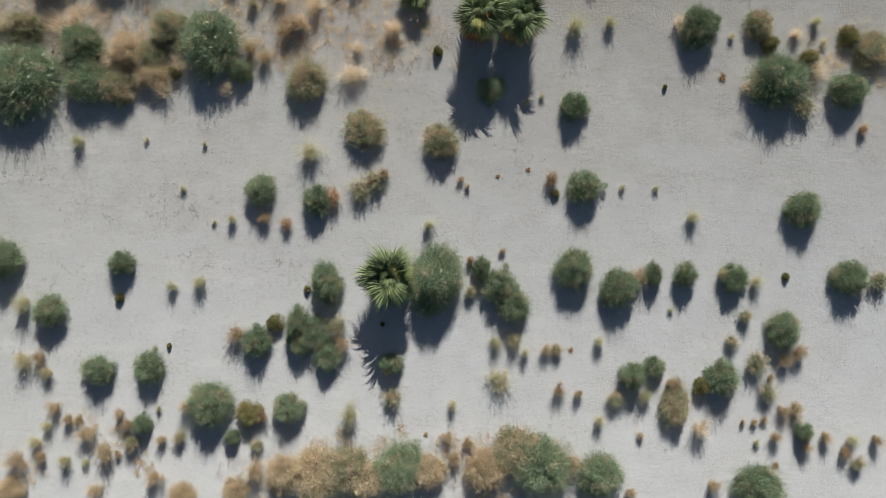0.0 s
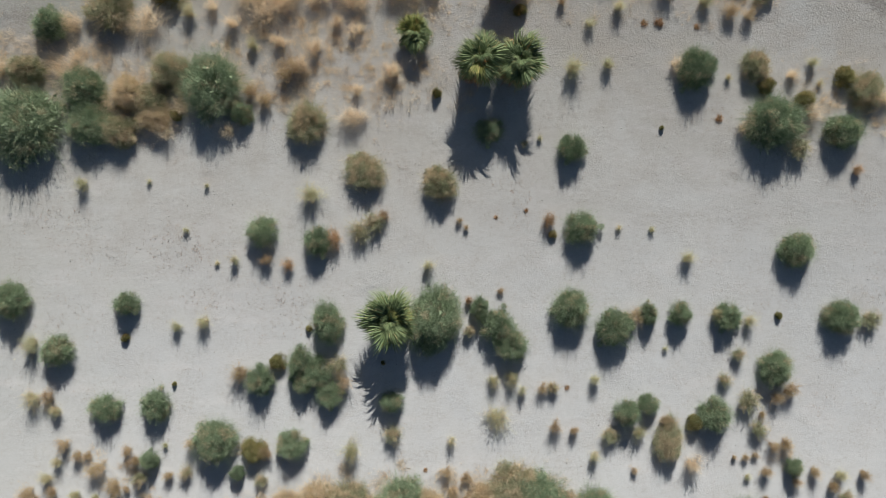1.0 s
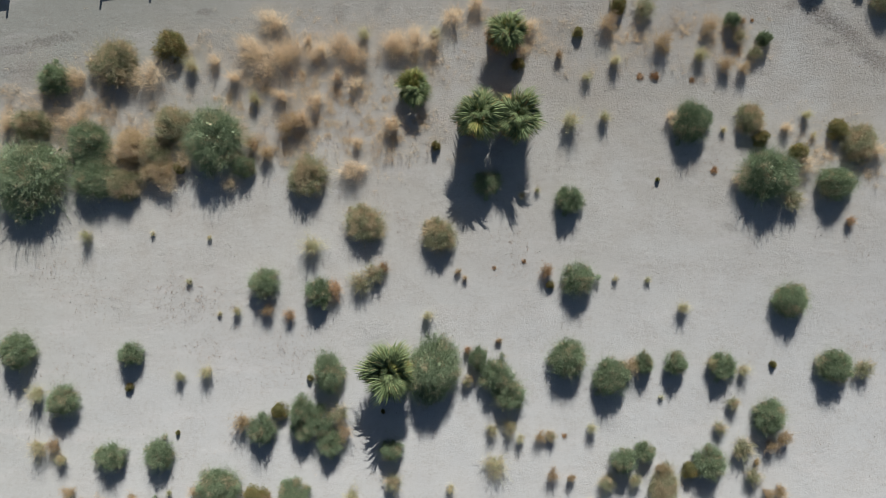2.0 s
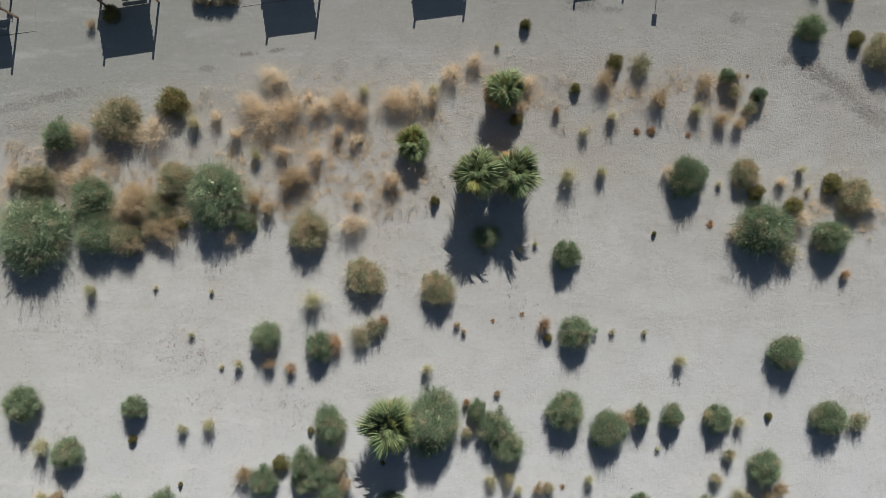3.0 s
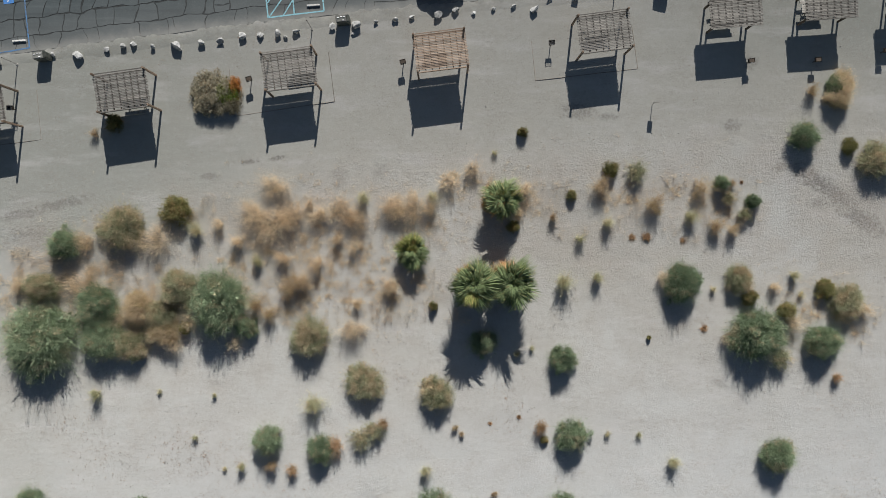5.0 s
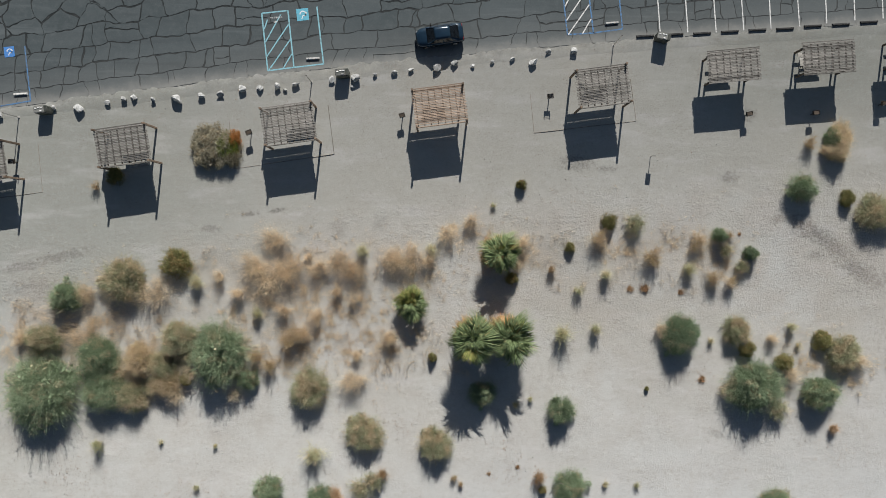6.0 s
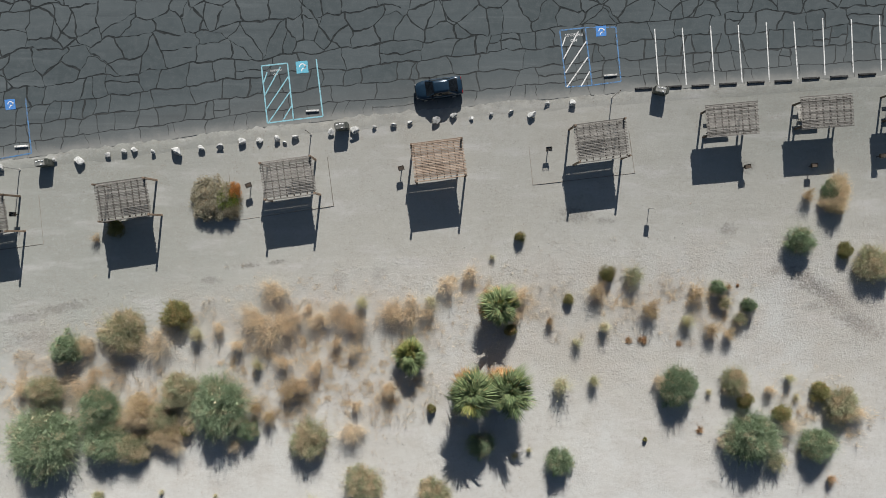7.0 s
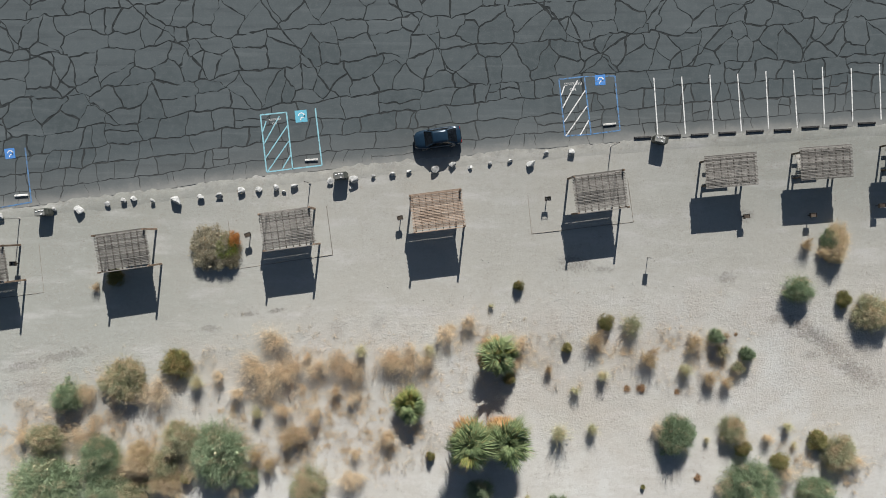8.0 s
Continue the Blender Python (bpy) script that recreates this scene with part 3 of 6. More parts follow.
def plate_cells():
    """Cells between the cracks, in metres along the lot and out from its sandy edge: courses along the edge, wild ones further out."""
    rng = random.Random(23)
    cells, low = [], 0.0
    for high in (1.55, 3.2, 4.9, 6.8):
        x, lean = -52 + rng.uniform(0, 2), 0.0
        while x < 52:
            step = rng.choice((1.2, 1.8, 2.4, 3.6)) * rng.uniform(0.8, 1.2)
            lean2 = rng.uniform(-0.55, 0.55)
            a, b, c, d = (x, low), (x + step, low), (x + step + lean2, high), (x + lean, high)
            if rng.random() < 0.12:
                t = rng.uniform(0.35, 0.65)
                e, f = (a[0] * (1 - t) + d[0] * t, a[1] * (1 - t) + d[1] * t), (b[0] * (1 - t) + c[0] * t, b[1] * (1 - t) + c[1] * t)
                cells += [[a, b, f, e], [e, f, c, d]]
            else:
                cells.append([a, b, c, d])
            x, lean = x + step, lean2
        low = high
    first = low
    for high in (10.2, 13.9, 17.9, 22.0, 26.2, 31.0):
        seeds = []
        for row in (0.28, 0.74):
            x = -54 + rng.uniform(0, 2)
            while x < 54:
                seeds.append((x, low + (high - low) * (row + rng.uniform(-0.24, 0.24))))
                x += rng.choice((1.3, 2.2, 3.0, 4.0)) * rng.uniform(0.8, 1.2)
        for i, (sx, sy) in enumerate(seeds):
            poly = [(sx - 5, low), (sx + 5, low), (sx + 5, high), (sx - 5, high)]
            for j, (ox, oy) in enumerate(seeds):
                if i != j and abs(ox - sx) < 9:
                    nx, ny = ox - sx, oy - sy
                    poly = clip(poly, nx, ny, (nx * (ox + sx) + ny * (oy + sy)) / 2)
            if len(poly) > 2:
                cells.append(poly)
        low = high
    low = first
    # long cracks that run on through the rest
    for k in range(9):
        x, y = -46 + k * 11.0 + rng.uniform(-2, 2), low
        turn = radians(rng.uniform(-55, -38) if k < 6 else rng.uniform(35, 60))
        nx, ny = -math.sin(turn), math.cos(turn)
        d = nx * x + ny * (y + 6)
        split = []
        for poly in cells:
            if min(p[1] for p in poly) < low - 0.01:
                split.append(poly)
                continue
            for part_of in (clip(poly, nx, ny, d), clip(poly, -nx, -ny, -d)):
                if len(part_of) > 2 and max(math.dist(part_of[0], p) for p in part_of) > 0.12:
                    split.append(part_of)
        cells = split
    return cells


def warped(x, y):
    """Where a point of the courses really lies, the cracks being crooked."""
    wild = min(1.0, max(0.0, (y - 3.0) / 7.0))
    big, small = 0.26 + 0.55 * wild, 0.24 + 0.10 * wild
    wx = big * noise.noise((x * 0.33, y * 0.33, 11.0)) + small * (noise.noise((x * 1.1, y * 1.1, 15.0)) + 0.4 * noise.noise((x * 3.1, y * 3.1, 18.0)))
    wy = big * noise.noise((x * 0.33, y * 0.33, 31.0)) + small * (noise.noise((x * 1.1, y * 1.1, 35.0)) + 0.4 * noise.noise((x * 3.1, y * 3.1, 38.0)))
    return x + wx, y + wy * min(1.0, 0.35 + y / 4)


def asphalt_plates(lot):
    """The plates of asphalt; their joints lie open and dark."""
    rng = random.Random(11)
    rest_v, rest_f, count = [], [], 0
    for cell in plate_cells():
        poly = cell
        for k, a in enumerate(cell):
            b = cell[(k + 1) % len(cell)]
            nx, ny = b[1] - a[1], a[0] - b[0]
            long = math.hypot(nx, ny)
            if long < 1e-6:
                continue
            near = min(1.0, 0.40 + max(0.0, a[1] + b[1]) / 12)
            gap = near * max(0.024, 0.060 + 0.036 * noise.noise(((a[0] + b[0]) * 0.2, (a[1] + b[1]) * 0.2, 2.0)) + rng.uniform(-0.015, 0.015))
            poly = clip(poly, nx / long, ny / long, (nx * a[0] + ny * a[1]) / long - gap)
        if len(poly) < 3:
            continue
        ring = []
        for k, a in enumerate(poly):
            b = poly[(k + 1) % len(poly)]
            cuts = max(1, int(math.dist(a, b) / 0.35))
            for c in range(cuts):
                x, y = warped(a[0] + (b[0] - a[0]) * c / cuts, a[1] + (b[1] - a[1]) * c / cuts)
                ring.append((x, edge_y(x) + y))
        top = 0.026 + rng.uniform(0, 0.005)
        n = len(ring)
        verts = [(x, y, top) for x, y in ring] + [(x, y, 0.0) for x, y in ring]
        faces = [tuple(range(n))] + [(k + n, (k + 1) % n + n, (k + 1) % n, k) for k in range(n)]
        sx, sy = ring[0]
        if abs(sx) < 42 and sy < edge_y(sx) + 11 and count < 300 and n > 3:
            link("asphalt_plate", from_arrays("asphalt_plate", verts, faces, ASPHALT), lot)
            count += 1
        else:
            k0 = len(rest_v)
            rest_v += verts
            rest_f += [tuple(v + k0 for v in f) for f in faces]
    for x0, x1, y0, y1 in ((-90, -52, 0.4, 400), (52, 90, 0.4, 400), (-52, 52, 29.5, 400)):
        k0 = len(rest_v)
        rest_v += [(x0, edge_y(x0) + y0, 0.022), (x1, edge_y(x1) + y0, 0.022), (x1, y1, 0.022), (x0, y1, 0.022)]
        rest_f.append((k0, k0 + 1, k0 + 2, k0 + 3))
    ob = link("outer_plates", from_arrays("outer_plates", rest_v, rest_f, ASPHALT), lot)
    tagged(ob, "cracked dark grey asphalt further out", kind="stuff")


# ---- markings on the lot ----
def strip(points, width, z=0.036):
    """A painted band along a line of points."""
    bm = bmesh.new()
    pts = [Vector((p[0], p[1], z)) for p in points]
    left, right = [], []
    for i, p in enumerate(pts):
        a, b = pts[max(i - 1, 0)], pts[min(i + 1, len(pts) - 1)]
        w = (b - a).normalized()
        s = Vector((-w.y, w.x, 0)) * width / 2
        left.append(bm.verts.new(p + s))
        right.append(bm.verts.new(p - s))
    for i in range(len(pts) - 1):
        bm.faces.new((right[i], right[i + 1], left[i + 1], left[i]))
    return bm


def inside(corners, u, v):
    """A place in a four-cornered bay: u along its far side, v towards its near side."""
    a, b, c, d = (Vector(p) for p in corners)
    return (a * (1 - u) + b * u) * (1 - v) + (d * (1 - u) + c * u) * v


def words(text, where, turn, size, parent):
    data = bpy.data.curves.new("lettering", "FONT")
    data.body, data.size, data.align_x, data.align_y = text, size, "CENTER", "CENTER"
    ob = bpy.data.objects.new("lettering", data)
    scene.collection.objects.link(ob)
    me = bpy.data.meshes.new_from_object(ob)
    bpy.data.objects.remove(ob)
    me.materials.append(PAINT_WHITE)
    made = link("lettering", me, parent, "white painted words")
    made.matrix_basis = pose(where[0], where[1], 0.041, 0, 0, turn)


def wheel_sign(where, turn, side, square, parent):
    """A painted square with a white ring-shaped mark."""
    m = pose(where[0], where[1], 0, 0, 0, turn)
    h = side / 2
    bm = bmesh.new()
    bm.faces.new([bm.verts.new(m @ Vector((x, y, 0.040))) for x, y in ((-h, -h), (h, -h), (h, h), (-h, h))])
    field = part("painted_square", bm, square, parent, "blue painted square")
    def stroke(points, label):
        line = [m @ Vector((x * side, y * side, 0)) for x, y in points]
        part("mark", strip([(p.x, p.y) for p in line], side * 0.085, 0.045), PAINT_MARK, field, label)

    stroke([(0.03 + 0.24 * math.cos(a), 0.03 + 0.24 * math.sin(a)) for a in [radians(-40 + i * 17) for i in range(14)]], "white painted ring mark")
    stroke([(-0.10, -0.34), (0.02, -0.10), (0.22, -0.12), (0.34, 0.16)], "white painted bar mark")


def access_bay(hatch, bay, line, hatch_line, square, sign_at, side, turn, label, open_end, letters):
    """A hatched aisle beside a bay, with its lettering and its painted square."""
    ob = thing("bay_marking", label, "road marking")
    a, b, c, d = hatch
    for p, q in ((a, b), (b, c), (c, d), (d, a)):
        part("border_line", strip([p, q], 0.13), line, ob)
    for u0, v0, u1, v1 in ((0.0, 0.28, 0.22, 0.12), (0.0, 0.50, 0.75, 0.05), (0.0, 0.75, 1.0, 0.24), (0.0, 1.0, 1.0, 0.51), (0.55, 1.0, 1.0, 0.76)):
        p, q = inside(hatch, u0 + 0.03, v0), inside(hatch, u1 - 0.03, v1)
        part("hatch_line", strip([p, q], 0.115, 0.0375), hatch_line, ob)
    b2, c2 = bay
    part("border_line", strip([b2, c2], 0.13), line, ob)
    part("border_line", strip([c2, c], 0.13), line, ob)
    if not open_end:
        part("border_line", strip([b, b2], 0.11), line, ob)
    words("PARKING", inside(hatch, 0.53, 0.10), turn + 180, letters, ob)
    words("NO", inside(hatch, 0.50, 0.12 + letters * 0.19), turn + 180, letters, ob)
    wheel_sign(sign_at, turn, side, square, ob)
    return ob


# ---- things of the picnic strip ----
CACHE = {}


def shared(name, key, build, material):
    """A mesh that alike pieces share."""
    if key not in CACHE:
        me = bpy.data.meshes.new(name)
        bm = build()
        bm.normal_update()
        bm.to_mesh(me)
        bm.free()
        me.materials.append(material)
        CACHE[key] = me
    return CACHE[key]


def ramada(x, y, turn, width, depth, height, wood, slats, inset, label, seed):
    """A slatted sun shelter: posts, two beams, joists and slats."""
    rng = random.Random(seed)
    ob = thing("ramada", label, "shelter", pose(x, y, 0, 0, 0, turn), "picnic shelters")
    w, d = width, depth
    key = (round(w, 2), round(d, 2), wood.name)
    top = height + (0.64 if inset == 0 else 0.02)
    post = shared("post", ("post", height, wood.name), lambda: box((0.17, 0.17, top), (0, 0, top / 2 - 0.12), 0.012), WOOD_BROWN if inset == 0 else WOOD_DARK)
    for sx in (-1, 1):
        for sy in (-1, 1):
            p = link("post", post, ob)
            p.location = (sx * (w / 2 - 0.12 - inset), sy * (d / 2 - 0.12 - inset * 0.6), 0)
            p.rotation_euler = (radians(rng.uniform(-0.6, 0.6)), radians(rng.uniform(-0.6, 0.6)), 0)
    beam = shared("beam", ("beam",) + key, lambda: box((w - 0.1, 0.10, 0.24), (0, 0, 0), 0.01), wood)
    for sy in (-1, 1):
        b = link("beam", beam, ob)
        if inset:
            b.location = (0, sy * (d / 2 - 0.22 - inset * 0.6), height - 0.262)
        elif sy > 0:
            # a deep header under the joists
            b.location, b.scale = (0, d / 2 - 0.12, height - 0.30), (1, 1, 1.65)
        else:
            # a fascia across the joists' ends
            b.location = (0, -d / 2 + 0.07, height - 0.02)
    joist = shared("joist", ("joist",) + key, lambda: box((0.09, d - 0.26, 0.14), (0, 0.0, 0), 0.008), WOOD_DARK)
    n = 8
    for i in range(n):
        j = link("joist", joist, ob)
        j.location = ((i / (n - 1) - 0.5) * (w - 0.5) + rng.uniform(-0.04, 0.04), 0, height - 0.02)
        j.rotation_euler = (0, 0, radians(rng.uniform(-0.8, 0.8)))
    slat = shared("slat", ("slat",) + key, lambda: box((w, 0.092, 0.045), (0, 0, 0), 0.006), wood)
    for i in range(0 if inset else 2, slats):
        s = link("slat", slat, ob)
        s.location = (rng.uniform(-0.05, 0.05), (i / (slats - 1) - 0.5) * (d - 0.08) + rng.uniform(-0.006, 0.006), height + 0.072)
        s.rotation_euler = (radians(rng.uniform(-0.8, 0.8)), radians(rng.uniform(-0.15, 0.15)), radians(rng.uniform(-0.15, 0.15)))
    # a second, sparser layer below the joists, added to dim the gaps
    lower = shared("lower_slat", ("lower_slat",) + key, lambda: box((w - 0.3, 0.026, 0.04), (0, 0, 0), 0.006), wood)
    pitch = (d - 0.08) / (slats - 1)
    for i in range(0 if inset else 2, slats - 1):
        s = link("lower_slat", lower, ob)
        s.location = (rng.uniform(-0.03, 0.03), (i + 0.5) * pitch - (d - 0.08) / 2 + rng.uniform(-0.008, 0.008), height - 0.115)
    return ob


def picnic_table(x, y, turn):
    """A plank table with two benches on steel legs."""
    ob = thing("picnic_table", "weathered pale grey picnic table with benches under a shelter", "table", pose(x, y, 0, 0, 0, turn), "picnic tables")
    plank = shared("plank", "table_plank", lambda: box((2.3, 0.17, 0.05), (0, 0, 0), 0.006), TABLE_GREY)
    for i in range(4):
        p = link("tabletop_plank", plank, ob)
        p.location = (0, -0.285 + i * 0.19, 0.75)
    for sy in (-1, 1):
        for k in (0, 1):
            p = link("bench_plank", plank, ob)
            p.location = (0, sy * (0.66 + 0.18 * k), 0.44)
    frame_me = shared("leg_frame", "table_leg", lambda: leg_frame(), METAL_DARK)
    for sx in (-0.75, 0.75):
        p = link("leg_frame", frame_me, ob)
        p.location = (sx, 0, 0)


def leg_frame():
    bm = bmesh.new()
    add_rod(bm, (0, -0.35, -0.05), (0, -0.22, 0.72), 0.03)
    add_rod(bm, (0, 0.35, -0.05), (0, 0.22, 0.72), 0.03)
    add_rod(bm, (0, -0.85, 0.40), (0, 0.85, 0.40), 0.03)
    return bm


def grill(x, y, turn, lid):
    """A pedestal barbecue: a steel post, a fire box open to the front, a grate and its handle."""
    ob = thing("pedestal_grill", "rusty black steel park grill on a post in sand", "grill", pose(x, y, 0, 0, 0, turn), "park grills")
    link("post", shared("post", "grill_post", lambda: rod((0, 0, -0.1), (0, 0, 0.80), 0.045, None, 10), METAL_DARK), ob)

    def firebox():
        bm = bmesh.new()
        add_box(bm, (0, 0, 0.80), (0.56, 0.42, 0.02))
        add_box(bm, (-0.27, 0, 0.92), (0.02, 0.42, 0.24))
        add_box(bm, (0.27, 0, 0.92), (0.02, 0.42, 0.24))
        add_box(bm, (0, 0.20, 0.92), (0.56, 0.02, 0.24))
        return bm

    link("fire_box", shared("fire_box", "grill_box", firebox, METAL_DARK), ob)

    def grate():
        bm = bmesh.new()
        for i in range(9):
            add_rod(bm, (-0.24 + i * 0.06, -0.2, 0.99), (-0.24 + i * 0.06, 0.19, 0.99), 0.008, None, 4)
        add_rod(bm, (-0.25, -0.2, 0.985), (0.25, -0.2, 0.985), 0.012, None, 4)
        return bm

    link("grate", shared("grate", "grill_grate", grate, METAL_GREY if lid else METAL_DARK), ob)
    if lid:
        link("cooking_plate", shared("cooking_plate", "grill_plate", lambda: box((0.46, 0.34, 0.015), (0, 0, 1.005), 0.004), WOOD_DARK), ob, "rusted brown plate")


def waste_bin(x, y, turn):
    """A wide steel bin with a rounded front, a sloped lid and pale latches."""
    ob = thing("waste_bin", "dark green steel bin with grey lid on sand beside the lot", "bin", pose(x, y, 0, 0, 0, turn), "bins by the lot")

    def body():
        bm = bmesh.new()
        outline = [(-0.56, 0.34), (-0.64, 0.24), (-0.64, -0.20), (-0.52, -0.34), (0.52, -0.34), (0.64, -0.20), (0.64, 0.24), (0.56, 0.34)]
        low = [bm.verts.new((px, py, -0.05)) for px, py in outline]
        high = [bm.verts.new((px * 1.02, py * 1.02, 1.08)) for px, py in outline]
        for i in range(8):
            bm.faces.new((low[i], low[(i + 1) % 8], high[(i + 1) % 8], high[i]))
        bm.faces.new(high)
        bm.faces.new(low[::-1])
        return bm

    link("body", shared("body", "bin_body", body, BIN_BODY), ob)
    lid = link("lid", shared("lid", "bin_lid", lambda: box((0.98, 0.64, 0.07), (-0.14, 0, 1.12), 0.05), BIN_LID), ob, "grey steel lid")
    link("hatch", shared("hatch", "bin_hatch", lambda: box((0.24, 0.60, 0.05), (0.50, 0, 1.11), 0.02), BIN_BODY), ob, "dark green hatch")
    for px, py in ((-0.40, 0.10), (-0.10, 0.16), (0.16, 0.14), (0.06, -0.18)):
        link("latch", shared("latch", "bin_latch", lambda: box((0.19, 0.09, 0.05), (0, 0, 1.17), 0.012), WHITE), lid, "white latch").location = (px, py, 0)


def boulder(x, y, size, turn, form):
    """An angular block of pale granite, a little sunk in the sand."""
    key = ("boulder", form)
    if key not in CACHE:
        rng = random.Random(form + 40)
        bm = bmesh.new()
        bmesh.ops.create_icosphere(bm, subdivisions=2, radius=1.0)
        for _ in range(11):
            way = Vector((rng.gauss(0, 1), rng.gauss(0, 1), rng.gauss(0, 0.8))).normalized()
            cut = rng.uniform(0.38, 0.75)
            for v in bm.verts:
                over = v.co.dot(way) - cut
                if over > 0:
                    v.co -= way * over
        for v in bm.verts:
            v.co *= 1 + 0.06 * noise.noise(v.co * 2.5 + Vector((form, 0, 0)))
            v.co.z *= 0.68
        me = bpy.data.meshes.new("boulder")
        bm.normal_update()
        bm.to_mesh(me)
        bm.free()
        me.materials.append(ROCK)
        CACHE[key] = me
    ob = new("boulder", CACHE[key])
    r = size / 2
    rng = random.Random(int(x * 100))
    ob.matrix_basis = pose(x, y, r * 0.34, rng.uniform(-12, 12), rng.uniform(-12, 12), turn) @ Matrix.Diagonal((r * rng.uniform(0.92, 1.12), r * rng.uniform(0.66, 0.86), r * rng.uniform(0.72, 0.95), 1))
    big = "large" if size > 0.9 else "small" if size < 0.5 else "mid-sized"
    tagged(ob, "%s pale angular granite boulder bordering the lot" % big, "boulder", "boulders along the lot")


def wheel_stop(x, y, turn, material, label, long=0.93):
    ob = thing("wheel_stop", label, "wheel stop", pose(x, y, 0, 0, 0, turn), "wheel stops")

    def body():
        bm = bmesh.new()
        low = [bm.verts.new(p) for p in ((-0.92, -0.11, 0.0), (0.92, -0.11, 0.0), (0.92, 0.11, 0.0), (-0.92, 0.11, 0.0))]
        high = [bm.verts.new(p) for p in ((-0.88, -0.065, 0.16), (0.88, -0.065, 0.16), (0.88, 0.065, 0.16), (-0.88, 0.065, 0.16))]
        for i in range(4):
            bm.faces.new((low[i], low[(i + 1) % 4], high[(i + 1) % 4], high[i]))
        bm.faces.new(high)
        bm.faces.new(low[::-1])
        return bm

    link("block", shared("block", ("stop", material.name), body, material), ob).matrix_basis = pose(0, 0, 0.02) @ Matrix.Diagonal((long, 1, 1, 1))
    for sx in (-0.6, 0.6):
        link("anchor_pin", shared("anchor_pin", "stop_pin", lambda: rod((0, 0, 0.10), (0, 0, 0.185), 0.022, None, 8), METAL_GREY), ob).location = (sx * long, 0, 0.01)


def pole(x, y, height, label):
    ob = thing("metal_pole", label, "pole", pose(x, y, 0, 0, 0, 0), "poles by the shelters")
    link("shaft", shared("shaft", ("pole", height), lambda: rod((0, 0, -0.2), (0, 0, height), 0.045, 0.04, 8), METAL_GREY), ob)
    link("cap", shared("cap", ("cap", height), lambda: rod((0, 0, height), (0, 0, height + 0.05), 0.055, 0.02, 8), METAL_DARK), ob)
    link("foot", shared("foot", "pole_foot", lambda: rod((0, 0, -0.1), (0, 0, 0.05), 0.14, 0.11, 10), CONCRETE), ob)


def sign_post(x, y, turn):
    ob = thing("sign_post", "low steel sign on a thin post in bare sand", "sign", pose(x, y, 0, 0, 0, turn))
    part("post", rod((0, 0, -0.2), (0, 0, 1.35), 0.032, None, 8), METAL_GREY, ob)
    part("plate", box((0.46, 0.02, 0.62), (0, -0.045, 1.16), 0.006), METAL_GREY, ob, "blank grey sign plate")


def pad_edging(lines, label):
    """Low timber boards let into the sand round a pitch."""
    ob = thing("pad_edging", label, "edging", None, "edgings of the picnic pads")
    for a, b in lines:
        a, b = Vector((*a, 0.0)), Vector((*b, 0.0))
        long = (b - a).length
        m = Matrix.Translation((a + b) / 2) @ (b - a).to_track_quat("X", "Z").to_matrix().to_4x4()
        p = part("board", box((long, 0.05, 0.12), (0, 0, -0.035), 0.008), EDGING, ob)
        p.matrix_basis = m


# ---- the parked car ----
def loft(sections, closed_ends=True):
    """A skin through rings of equally many points."""
    bm = bmesh.new()
    rings = [[bm.verts.new(p) for p in ring] for ring in sections]
    n = len(rings[0])
    for a, b in zip(rings, rings[1:]):
        for i in range(n):
            bm.faces.new((a[i], a[(i + 1) % n], b[(i + 1) % n], b[i]))
    if closed_ends:
        bm.faces.new(rings[0][::-1])
        bm.faces.new(rings[-1])
    bmesh.ops.recalc_face_normals(bm, faces=bm.faces)
    return bm


